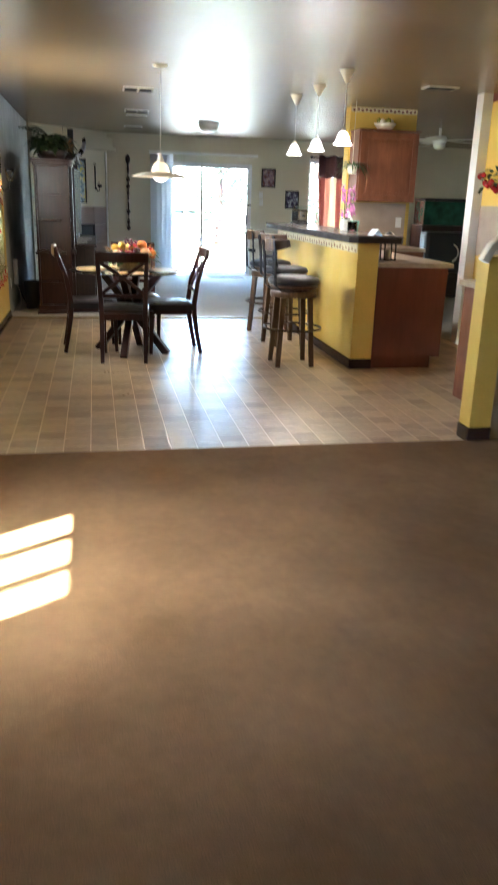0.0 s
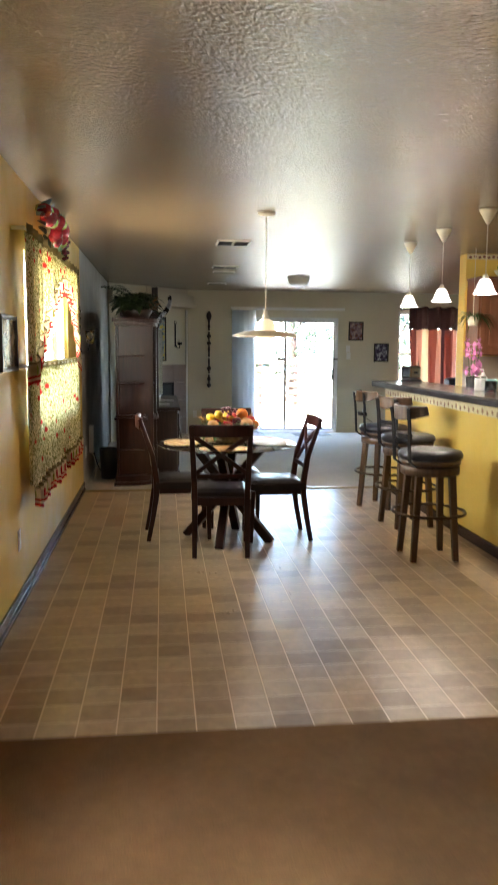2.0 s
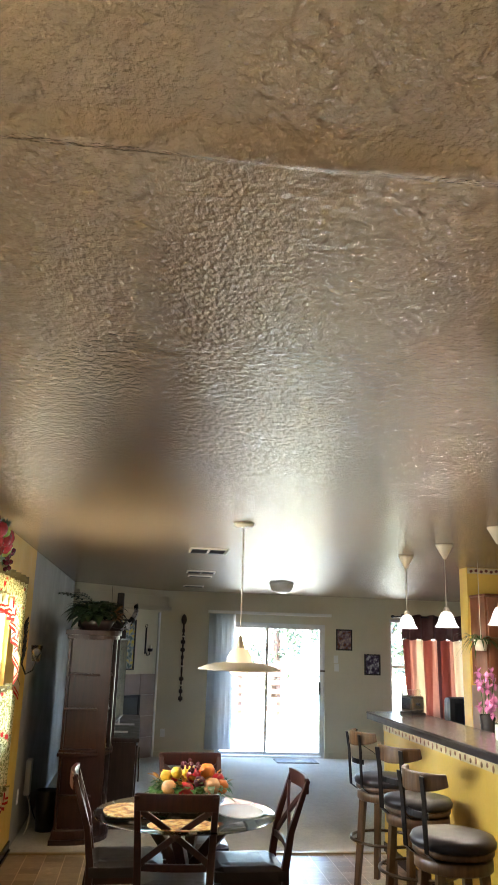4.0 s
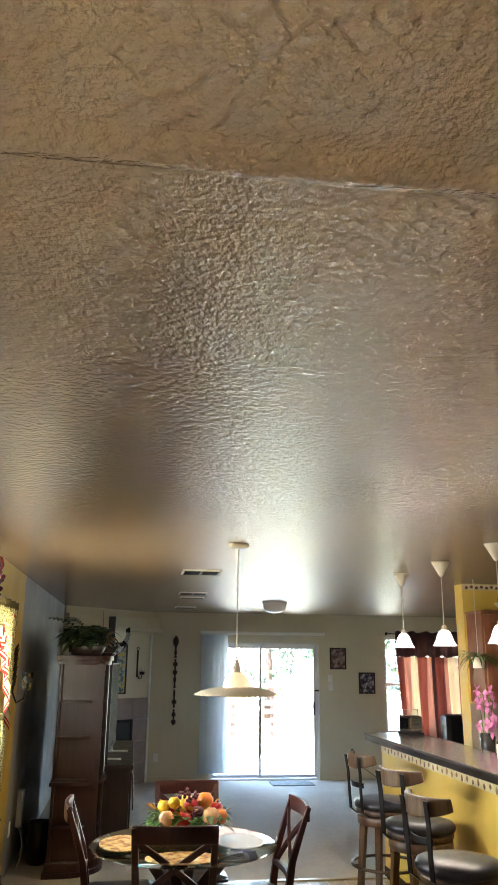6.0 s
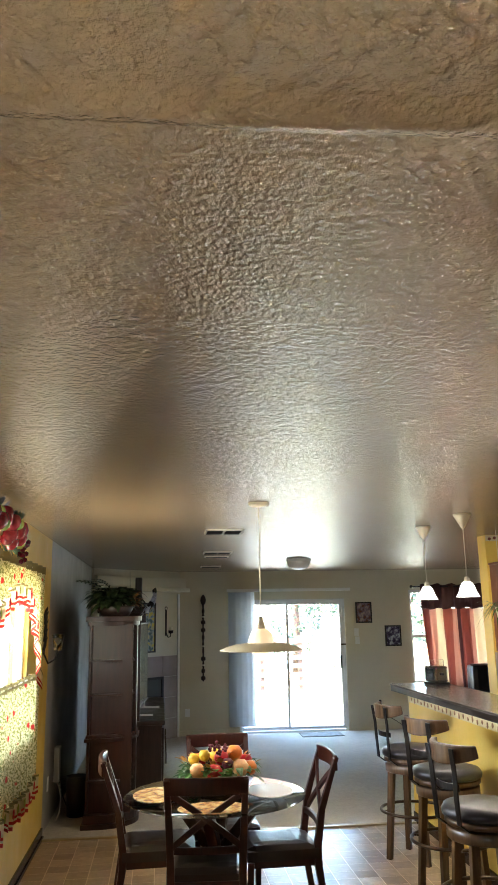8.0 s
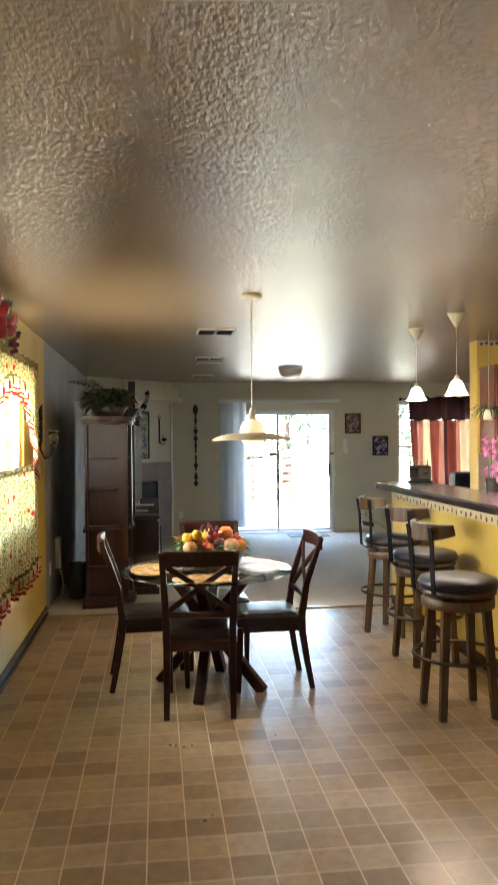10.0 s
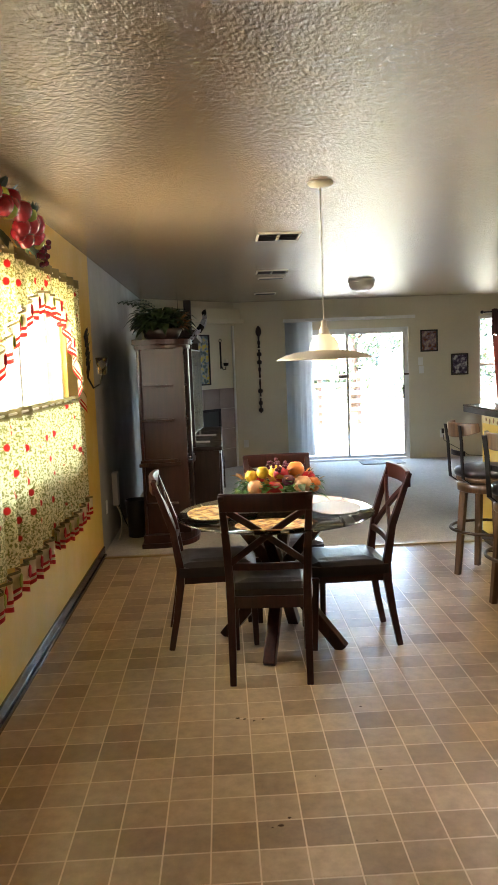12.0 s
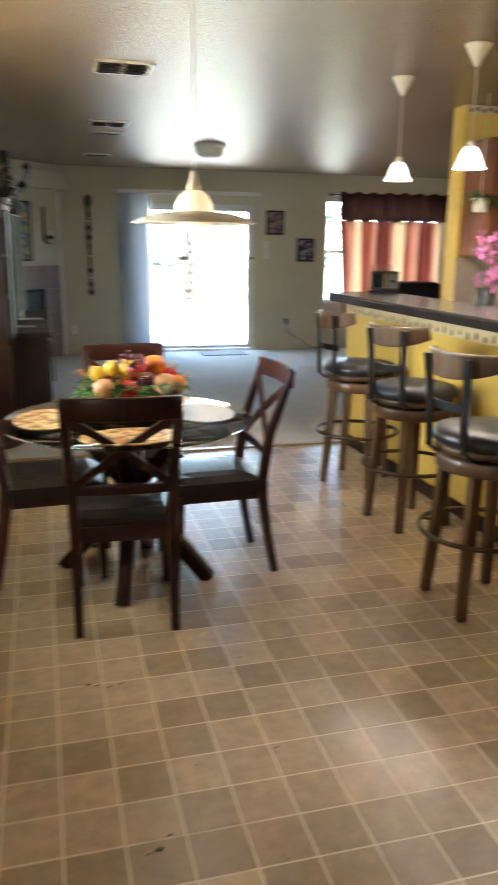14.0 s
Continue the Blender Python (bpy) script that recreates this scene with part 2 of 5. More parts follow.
def lathe(profile, seg=28, bm=None, at=(0, 0, 0)):
    bm = bm or bmesh.new()
    rings = []
    for r, z in profile:
        if r < 1e-5:
            rings.append([bm.verts.new((at[0], at[1], at[2] + z))])
        else:
            rings.append([bm.verts.new((at[0] + r * math.cos(2 * math.pi * k / seg), at[1] + r * math.sin(2 * math.pi * k / seg), at[2] + z)) for k in range(seg)])
    for a, b in zip(rings, rings[1:]):
        for k in range(seg):
            q = [a[k % len(a)], a[(k + 1) % len(a)], b[(k + 1) % len(b)], b[k % len(b)]]
            q = list(dict.fromkeys(q))
            if len(q) > 2:
                bm.faces.new(q)
    bmesh.ops.recalc_face_normals(bm, faces=bm.faces[:])
    for f in bm.faces:
        f.smooth = True
    return bm


def tube(pts, r, seg=8, bm=None, closed=False, flat=1.0):
    bm = bm or bmesh.new()
    pts = [Vector(p) for p in pts]
    n, rings = len(pts), []
    for i, p in enumerate(pts):
        a, b = pts[(i - 1) % n] if closed or i else p, pts[(i + 1) % n] if closed or i < n - 1 else p
        d = (b - a).normalized()
        side = d.cross(Vector((0, 0, 1)) if abs(d.z) < 0.95 else Vector((1, 0, 0))).normalized()
        up = side.cross(d)
        rad = r[i] if isinstance(r, (list, tuple)) else r
        rings.append([bm.verts.new(p + rad * (math.cos(2 * math.pi * k / seg) * side + flat * math.sin(2 * math.pi * k / seg) * up)) for k in range(seg)])
    for i in range(n if closed else n - 1):
        a, b = rings[i], rings[(i + 1) % n]
        for k in range(seg):
            bm.faces.new((a[k], a[(k + 1) % seg], b[(k + 1) % seg], b[k]))
    if not closed:
        bm.faces.new(rings[0][::-1])
        bm.faces.new(rings[-1])
    bmesh.ops.recalc_face_normals(bm, faces=bm.faces[:])
    for f in bm.faces:
        f.smooth = len(f.verts) == 4
    return bm


def bar(pts, w, d, across=(1, 0, 0), bev=0.004, bm=None):
    """A rectangular bar swept along pts; w runs along 'across', d across that."""
    bm = bm or bmesh.new()
    pts = [Vector(p) for p in pts]
    rings = []
    for i, p in enumerate(pts):
        a, b = pts[max(0, i - 1)], pts[min(len(pts) - 1, i + 1)]
        dr = (b - a).normalized()
        ac = Vector(across)
        ac = (ac - dr * ac.dot(dr)).normalized()
        up = dr.cross(ac)
        ww = w[i] if isinstance(w, (list, tuple)) else w
        dd = d[i] if isinstance(d, (list, tuple)) else d
        rings.append([bm.verts.new(p + ac * sx * ww / 2 + up * sy * dd / 2) for sx, sy in ((-1, -1), (1, -1), (1, 1), (-1, 1))])
    for a, b in zip(rings, rings[1:]):
        for k in range(4):
            bm.faces.new((a[k], a[(k + 1) % 4], b[(k + 1) % 4], b[k]))
    bm.faces.new(rings[0][::-1])
    bm.faces.new(rings[-1])
    bmesh.ops.recalc_face_normals(bm, faces=bm.faces[:])
    if bev:
        es = [e for e in bm.edges if len(e.link_faces) == 2 and e.calc_face_angle(0) > 0.6]
        bmesh.ops.bevel(bm, geom=es, offset=bev, segments=2, affect="EDGES", profile=0.6)
    return bm


def sheet(fn, nu, nv, thick=0.002):
    """A thin cloth sheet: fn(u, v) gives the place, u and v from 0 to 1."""
    bm = bmesh.new()
    g = [[bm.verts.new(fn(i / nu, j / nv)) for j in range(nv + 1)] for i in range(nu + 1)]
    for i in range(nu):
        for j in range(nv):
            f = bm.faces.new((g[i][j], g[i + 1][j], g[i + 1][j + 1], g[i][j + 1]))
            f.smooth = True
    if thick:
        bmesh.ops.solidify(bm, geom=bm.faces[:], thickness=thick)
    return bm


def prism(outline, z0, z1, bev=0.0):
    bm = bmesh.new()
    lo = [bm.verts.new((x, y, z0)) for x, y in outline]
    hi = [bm.verts.new((x, y, z1)) for x, y in outline]
    n = len(outline)
    for k in range(n):
        bm.faces.new((lo[k], lo[(k + 1) % n], hi[(k + 1) % n], hi[k]))
    bm.faces.new(lo[::-1])
    bm.faces.new(hi)
    bmesh.ops.recalc_face_normals(bm, faces=bm.faces[:])
    if bev:
        bmesh.ops.bevel(bm, geom=[e for e in bm.edges if abs(e.verts[0].co.z - e.verts[1].co.z) < 1e-4], offset=bev, segments=3, affect="EDGES", profile=0.6)
    return bm


def blob(c, r, squash=(1, 1, 1), jitter=0.0, bm=None, sub=2):
    bm = bm or bmesh.new()
    k = len(bm.verts)
    bmesh.ops.create_icosphere(bm, subdivisions=sub, radius=1.0)
    bm.verts.ensure_lookup_table()
    for v in bm.verts[k:]:
        f = 1 + jitter * noise.noise(v.co * 1.7 + Vector(c) * 9)
        v.co = Vector((v.co.x * r * squash[0], v.co.y * r * squash[1], v.co.z * r * squash[2])) * f + Vector(c)
    for f in bm.faces:
        f.smooth = True
    return bm


def leaf(bm, base, direction, length, width, droop=0.3):
    base, d = Vector(base), Vector(direction).normalized()
    side = d.cross(Vector((0, 0, 1)))
    side = side.normalized() if side.length > 0.05 else Vector((1, 0, 0))
    prev = None
    for i in range(5):
        s = i / 4
        w = width * math.sin(math.pi * min(1, 0.12 + s * 0.88)) * 0.5
        c = base + d * length * s - Vector((0, 0, droop * length * s * s))
        up = side.cross(d) * 0.15 * w
        row = [bm.verts.new(c - side * w + up), bm.verts.new(c), bm.verts.new(c + side * w + up)]
        if prev:
            for k in range(2):
                bm.faces.new((prev[k], prev[k + 1], row[k + 1], row[k]))
        prev = row
    return bm


def obj(name, bm, material, smooth=False):
    me = bpy.data.meshes.new(name)
    if smooth:
        for f in bm.faces:
            f.smooth = True
    bm.to_mesh(me)
    bm.free()
    if material:
        me.materials.append(material)
    return new(name, me)


def part(name, bm, material, parent, label=""):
    o = obj(name, bm, material)
    o.parent = parent
    return tagged(o, label) if label else o


def thing(name, label, category, m=None, group="", kind=""):
    e = new(name)
    e.empty_display_size = 0.1
    e.matrix_world = m or Matrix()
    return tagged(e, label, category, group, kind)


def struct(name, bm, material, label, category):
    return tagged(obj(name, bm, material), label, category, kind="structure")


# ---- the setting ----
WX, NY, CZ = -0.575, 14.525, 2.44
E0, E1 = 4.195, 9.26   # carpet edges
TH = 0.14


def wall_x(name, x, y0, y1, out, material, label, holes=(), z1=CZ):
    """A wall along y whose inner face is at x and which is TH thick towards 'out'."""
    bs, y = [], y0
    xa, xb = sorted((x, x + out * TH))
    for a, b, zl, zh in holes:
        bs += [(xa, y, 0, xb, a, z1), (xa, a, 0, xb, b, zl), (xa, a, zh, xb, b, z1)]
        y = b
    bs.append((xa, y, 0, xb, y1, z1))
    return struct(name, boxes(*[q for q in bs if q[5] - q[2] > 0.001]), material, label, "wall")


def wall_y(name, y, x0, x1, out, material, label, holes=(), z1=CZ):
    bs, x = [], x0
    ya, yb = sorted((y, y + out * TH))
    for a, b, zl, zh in holes:
        bs += [(x, ya, 0, a, yb, z1), (a, ya, 0, b, yb, zl), (a, ya, zh, b, yb, z1)]
        x = b
    bs.append((x, ya, 0, x1, yb, z1))
    return struct(name, boxes(*[q for q in bs if q[5] - q[2] > 0.001]), material, label, "wall")


WIN_F, WIN_D = (1.88, 2.74, 1.2, 2.15), (6.2, 8.3, 0.95, 2.04)
wall_x("wall_west_dining", WX, -3.0, 9.36, -1, YELLOW, "yellow painted textured wall with two window openings", (WIN_F, WIN_D))
wall_x("wall_west_living", WX, 9.36, NY, -1, GREYWALL, "grey-beige textured wall behind the shelf tower")
DOOR, WIN_N = (1.58, 3.28, 0.0, 2.0), (4.34, 6.20, 0.66, 2.12)
wall_y("wall_north", NY, WX - TH, 8.6, 1, BEIGE, "beige painted wall with sliding door and window openings", (DOOR, WIN_N))
wall_x("wall_east_living", 8.6, 7.6, NY, 1, BEIGE, "plain beige living room wall")
wall_y("wall_living_south", 7.6, 4.25 + TH, 8.6, -1, BEIGE, "plain beige living room wall")
wall_x("wall_east_kitchen", 4.25, 4.36, 7.6, 1, YELLOW, "yellow painted kitchen wall")
wall_x("wall_east_front", 4.25, -3.0, 4.36, 1, TANWALL, "plain tan wall beside the stairs")
wall_y("wall_south", -3.0, WX - TH, 4.25 + TH, -1, BEIGE, "plain beige front room wall")
struct("wall_kitchen_stub", boxes((3.34, 9.10, 0, 4.15, 9.27, CZ)), YELLOW, "short yellow kitchen wall carrying a wall cabinet", "wall")
struct("wallpaper_border", boxes((3.345, 9.092, 2.385, 4.145, 9.097, 2.437)), mat("cream_border_paper", (0.62, 0.52, 0.33), 0.6), "cream wallpaper border with dark red fruit", "border")

# ceiling with one raised board joint
bm = boxes((WX - TH, -3.0 - TH, CZ, 8.75, 14.7, CZ + 0.12))
nx = 40
row = []
for i in range(nx + 1):
    x = -0.57 + i * (4.8 / nx)
    w = 0.004 * math.sin(x * 5) + 0.003 * math.sin(x * 13)
    h = 0.003 + 0.011 * math.exp(-((x - 0.53) / 0.45) ** 2)
    row.append([bm.verts.new((x, 3.245 + w, CZ + 0.0005)), bm.verts.new((x, 3.285 + w, CZ - h * 0.6)), bm.verts.new((x, 3.303 + w, CZ - h)), bm.verts.new((x, 3.317 + w, CZ - h * 0.62)), bm.verts.new((x, 3.335 + w, CZ + 0.0005))])
for a, b in zip(row, row[1:]):
    for k in range(4):
        bm.faces.new((a[k], a[k + 1], b[k + 1], b[k])).smooth = True
struct("ceiling", bm, CEIL, "glossy textured off-white ceiling, coloured brown for carpet bounce, with a board joint", "ceiling")
struct("floor_front", boxes((WX, -3.0, -0.1, 4.25, E0, 0.012)), CARPET_A, "worn brown carpet of the front room", "carpet")
struct("floor_living", boxes((WX, E1, -0.1, 8.6, NY, 0.010), (4.15, 7.6, -0.1, 8.6, E1, 0.010)), CARPET_B, "pale beige carpet of the living room", "carpet")
floor = struct("floor_vinyl", boxes((WX, E0, -0.1, 4.15, E1, 0.0)), GROUT, "vinyl floor printed with small stone squares", "floor")
struct("trim_carpet_edge", boxes((WX, E1 - 0.03, 0.0, 2.6, E1 + 0.012, 0.014), bev=0.004), mat("brass_strip", (0.42, 0.32, 0.16), 0.35, metal=0.7), "thin brass carpet strip on the floor", "trim")
struct("baseboard_west", boxes((WX, -3.0, 0.0, WX + 0.016, 9.33, 0.085), (WX, -3.0, 0.0, WX + 0.028, 9.33, 0.022), bev=0.005), DARKBASE, "dark stained wooden baseboard", "baseboard")
struct("baseboard_north", boxes((0.66, NY - 0.015, 0, 1.56, NY, 0.085), (3.34, NY - 0.015, 0, 8.6, NY, 0.085), bev=0.004), BEIGE, "beige painted baseboard", "baseboard")

# ground, sky side
struct("ground", boxes((-60, NY + 3.6, -0.22, 60, 120, -0.12), (-60, -60, -0.22, WX - TH - 0.01, NY + 3.6, -0.12), (9, -60, -0.22, 60, NY + 3.6, -0.12)), mat("dry_lawn", (0.20, 0.19, 0.09), 0.9, var=0.35, scale=1.2, fine=40, bump=0.5, dist=0.02), "dry sunlit lawn behind the house", "ground")
struct("pavement_patio", boxes((WX - TH, NY + TH + 0.01, -0.2, 9.0, NY + 3.6, -0.06)), mat("patio_concrete", (0.55, 0.53, 0.49), 0.8, var=0.12), "pale concrete patio slab", "patio")
# unseen slab added over the door to cut light falling on the blinds
struct("roof_eave_north", boxes((WX - TH, 14.705, CZ + 0.02, 8.8, 15.4, CZ + 0.12)), WHITE, "unseen eave slab added to block light above the door", "eave")
# unseen overhang, added to keep the sun off the dining curtains
struct("roof_eave_west", boxes((WX - TH - 0.95, 4.6, CZ + 0.02, WX - TH - 0.005, 14.7, CZ + 0.12)), WHITE, "unseen eave slab added to keep sun off the dining window", "eave")


# ---- doors and windows ----
def sliding_door():
    x0, x1, z1 = DOOR[0], DOOR[1], DOOR[3]
    d = thing("door_1", "white aluminium sliding patio door with clear glass, closed", "door", kind="structure")
    y = NY + 0.03
    f = 0.045
    part("door_frame", boxes((x0, y, 0, x0 + f, y + 0.09, z1), (x1 - f, y, 0, x1, y + 0.09, z1), (x0 + f, y, z1 - f, x1 - f, y + 0.09, z1), (x0 + f, y, 0, x1 - f, y + 0.09, 0.035), bev=0.004), ALU, d)
    xm = 2.36
    for a, b, yy in ((x0 + f, xm + 0.02, y + 0.05), (xm - 0.02, x1 - f, y + 0.012)):
        s = part("sliding_panel", boxes((a, yy, 0.04, a + 0.035, yy + 0.03, z1 - f), (b - 0.035, yy, 0.04, b, yy + 0.03, z1 - f), (a + 0.035, yy, 0.04, b - 0.035, yy + 0.03, 0.085), (a + 0.035, yy, z1 - f - 0.04, b - 0.035, yy + 0.03, z1 - f), bev=0.003), ALU, d)
        g = part("pane", boxes((a + 0.035, yy + 0.012, 0.085, b - 0.035, yy + 0.018, z1 - f - 0.04)), GLASS, s)
        g.visible_shadow = False
    part("door_handle", boxes((x1 - f - 0.05, y - 0.02, 0.93, x1 - f - 0.025, y + 0.012, 1.13), bev=0.006), BLACK, d, "black pull handle")
    part("lock", boxes((x1 - f - 0.03, y - 0.012, 1.28, x1 - f + 0.06, y + 0.0, 1.305), bev=0.004), BRONZE, d, "small bronze security lock")
    part("sticker", boxes((2.22, y - 0.001, 1.265, 2.34, y + 0.001, 1.31)), mat("grey_sticker", (0.2, 0.2, 0.22), 0.5), d, "small grey sticker")


def sash_window(name, axis, pos, span, z0, z1, label, mull=1, rails=1):
    """A window in a wall opening; axis 'x' for a wall along x."""
    w = thing(name, label, "window", kind="structure")
    a0, a1 = span

    def bx(a, b, d0, d1, za, zb):
        return (a, pos + d0, za, b, pos + d1, zb) if axis == "x" else (pos + d0, a, za, pos + d1, b, zb)
    f = 0.045
    part("window_frame", boxes(bx(a0, a0 + f, 0.03, 0.09, z0, z1), bx(a1 - f, a1, 0.03, 0.09, z0, z1), bx(a0 + f, a1 - f, 0.03, 0.09, z0, z0 + f), bx(a0 + f, a1 - f, 0.03, 0.09, z1 - f, z1), bev=0.003), ALU, w)
    for k in range(1, mull + 1):
        c = a0 + (a1 - a0) * k / (mull + 1)
        part("mullion", boxes(bx(c - 0.022, c + 0.022, 0.035, 0.085, z0 + f, z1 - f), bev=0.003), ALU, w)
    if rails:
        zm = (z0 + z1) / 2
        part("meeting_rail", boxes(bx(a0 + f, a1 - f, 0.04, 0.08, zm - 0.02, zm + 0.02), bev=0.003), ALU, w)
    part("window_sill", boxes(bx(a0 + 0.001, a1 - 0.001, -0.015 if pos > 0 else 0.0, 0.03, z0 - 0.0, z0 + 0.018), bev=0.003), WHITE, w)
    edges = [a0 + (a1 - a0) * k / (mull + 1) for k in range(mull + 2)]
    for a, b in zip(edges, edges[1:]):
        g = part("pane", boxes(bx(a + 0.03, b - 0.03, 0.056, 0.060, z0 + 0.03, z1 - 0.03)), GLASS, w)
        g.visible_shadow = False
    return w


sliding_door()
sash_window("window_1", "y", WX - TH + 0.02, WIN_F[:2], WIN_F[2], WIN_F[3], "white framed front room window with three tall panes", 2, 0)
sash_window("window_2", "y", WX - TH + 0.02, WIN_D[:2], WIN_D[2], WIN_D[3], "white framed dining window behind printed curtains", 1, 0)
sash_window("window_3", "x", NY + 0.02, WIN_N[:2], WIN_N[2], WIN_N[3], "white framed living room window behind striped curtains", 1, 1)


# ---- bar and kitchen ----
BX0, BX1, BY0, BY1 = 2.592, 2.78, 6.33, 9.30
b = struct("wall_bar", boxes((BX0, BY0, 0, BX1, BY1, 1.075)), YELLOW, "yellow painted half wall of the breakfast bar", "half wall")
struct("baseboard_bar", boxes((BX0 - 0.014, BY0 - 0.014, 0, BX0, BY1, 0.085), (BX0, BY0 - 0.014, 0, BX1, BY0, 0.085), bev=0.004), DARKBASE, "dark stained wooden baseboard of the bar", "baseboard")
bm = boxes((BX0 - 0.006, BY0 + 0.01, 0.985, BX0 - 0.001, BY1, 1.055))
fr = struct("trim_bar_border", bm, mat("cream_border_paper_two", (0.64, 0.53, 0.30), 0.6, var=0.1, scale=20), "cream wallpaper border with fruit under the bar top", "border")
for i in range(34):
    y = BY0 + 0.06 + i * 0.085
    part("motif", blob((BX0 - 0.006, y, 1.008 + 0.010 * (i % 2)), 0.022, (0.1, 0.9, 0.8 + 0.2 * (i % 3)), sub=1), mat("border_fruit", (0.36, 0.20, 0.11), 0.7, var=0.5, scale=12) if i == 0 else bpy.data.materials["border_fruit"], fr)
for i in range(16):
    x = 3.36 + i * 0.049
    part("motif", blob((x + 0.02, 9.092, 2.405 + 0.008 * (i % 2)), 0.017, (1.1, 0.15, 0.9), sub=1), mat("border_plum", (0.16, 0.04, 0.03), 0.6) if i == 0 else bpy.data.materials["border_plum"], bpy.data.objects["wallpaper_border"])

t = thing("breakfast_counter", "long grey-brown laminate bar top with dark edge", "counter")
BAR_TOP = [(2.48, 6.25), (2.54, 6.19), (2.92, 6.19), (2.95, 6.23), (2.95, 9.40), (2.48, 9.40), (2.45, 9.36)]
part("slab", prism(BAR_TOP, 1.122, 1.136, 0.004), COUNTER, t)
part("edge_band", prism([(2.70 + (x - 2.70) * 0.99, 7.8 + (y - 7.8) * 0.998) for x, y in BAR_TOP], 1.0755, 1.1215, 0.006), COUNTEREDGE, t, "dark brown edge under the slab")

c = thing("base_cabinet", "red-brown wooden base cabinet with plain end panel", "cabinet")
part("body", boxes((BX1 + 0.002, 6.345, 0.10, 3.40, 9.06, 0.875), bev=0.002), CABWOOD, c)
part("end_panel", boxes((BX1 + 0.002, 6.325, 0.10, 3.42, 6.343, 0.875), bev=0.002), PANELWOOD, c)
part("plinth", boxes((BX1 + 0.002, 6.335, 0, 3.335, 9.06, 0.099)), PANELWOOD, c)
for i in range(4):
    y = 6.40 + i * 0.64
    dr = part("door", boxes((3.401, y, 0.14, 3.42, y + 0.6, 0.68), bev=0.004), CABWOOD, c)
    part("handle", tube([(3.45, y + 0.5, 0.55), (3.45, y + 0.5, 0.65)], 0.006), BRONZE, dr)
    part("drawer", boxes((3.401, y, 0.70, 3.42, y + 0.6, 0.86), bev=0.004), CABWOOD, c)
w = thing("worktop", "tan laminate kitchen worktop with splashback", "counter")
part("slab", boxes((BX1 + 0.002, 6.30, 0.876, 3.46, 9.095, 0.915), (3.46, 8.47, 0.876, 4.14, 9.095, 0.915), bev=0.004), LOWCOUNTER, w)
c = thing("corner_cabinet", "red-brown wooden base cabinet beneath the short worktop", "cabinet")
part("body", boxes((3.462, 8.50, 0.0, 4.13, 9.09, 0.875), bev=0.003), CABWOOD, c)
struct("trim_splashback", boxes((3.345, 9.085, 0.916, 4.10, 9.0965, 1.40)), SPLASH, "taupe tiled splashback above the worktop", "splashback")

c = thing("wall_cabinet", "red-brown wooden wall cabinet with raised panel door, closed", "cabinet")
part("body", boxes((3.36, 8.79, 1.41, 4.07, 9.097, 2.165), bev=0.003), CABWOOD, c)
dr = part("door", boxes((3.377, 8.776, 1.422, 4.058, 8.788, 2.153)), CABWOOD, c)
for nm, bx in (("stile", (3.375, 8.762, 1.42, 3.435, 8.7755, 2.155)), ("stile", (3.995, 8.762, 1.42, 4.06, 8.7755, 2.155)), ("rail", (3.4355, 8.762, 1.42, 3.9945, 8.7755, 1.485)), ("rail", (3.4355, 8.762, 2.09, 3.9945, 8.7755, 2.155)), ("raised_panel", (3.47, 8.767, 1.52, 3.96, 8.7755, 2.055))):
    part(nm, boxes(bx, bev=0.004), CABWOOD, dr)
part("top_moulding", boxes((3.35, 8.755, 2.166, 4.08, 9.097, 2.185), bev=0.004), CABWOOD, c)

# stair side wall and kitchen counter beyond it
struct("wall_stair_side", prism([(2.66, 4.20), (2.80, 4.20), (2.80, 4.34), (2.66, 4.34)], 0, 1.12), YELLOW, "yellow end post of the stair side wall", "half wall")
bm = bmesh.new()
pr = [(2.80, 0), (4.25, 0), (4.25, 2.3), (2.80, 1.12)]
for yy in (4.215, 4.33):
    bm.faces.new([bm.verts.new((x, yy, z)) for x, z in pr])
bm.verts.ensure_lookup_table()
for k in range(4):
    bm.faces.new((bm.verts[k], bm.verts[(k + 1) % 4], bm.verts[4 + (k + 1) % 4], bm.verts[4 + k]))
bmesh.ops.recalc_face_normals(bm, faces=bm.faces[:])
struct("wall_stair_slope", bm, TANWALL, "sloping side wall of the stairs, beige darkened to tan for shade", "half wall")
struct("baseboard_stair", boxes((2.645, 4.185, 0, 2.80, 4.199, 0.09), (2.645, 4.199, 0, 2.659, 4.33, 0.09), bev=0.004), DARKBASE, "dark stained wooden baseboard of the stair wall", "baseboard")
hr = thing("stair_handrail", "pale painted sloping handrail on the stair wall", "handrail")
part("rail", bar([(2.62, 4.20, 1.09), (2.66, 4.20, 1.17), (4.1, 4.20, 2.34)], 0.06, 0.05, (0, 1, 0), 0.008), IVORY, hr)
st = thing("staircase", "carpeted stairs rising beside the tan wall", "stairs")
for i in range(6):
    part("step", boxes((2.88 + i * 0.26, 3.25, 0.011 if i == 0 else i * 0.18, 4.248, 4.184, (i + 1) * 0.18), bev=0.012), CARPET_A, st)
c = thing("kitchen_cabinet", "red-brown wooden base cabinet behind the stair wall", "cabinet")
part("body", boxes((2.90, 4.40, 0.10, 4.24, 4.95, 0.875), bev=0.003), CABWOOD, c)
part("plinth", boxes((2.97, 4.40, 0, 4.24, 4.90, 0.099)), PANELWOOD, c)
part("worktop", boxes((2.87, 4.345, 0.876, 4.24, 4.98, 0.915), bev=0.004), LOWCOUNTER, c, "tan laminate worktop")
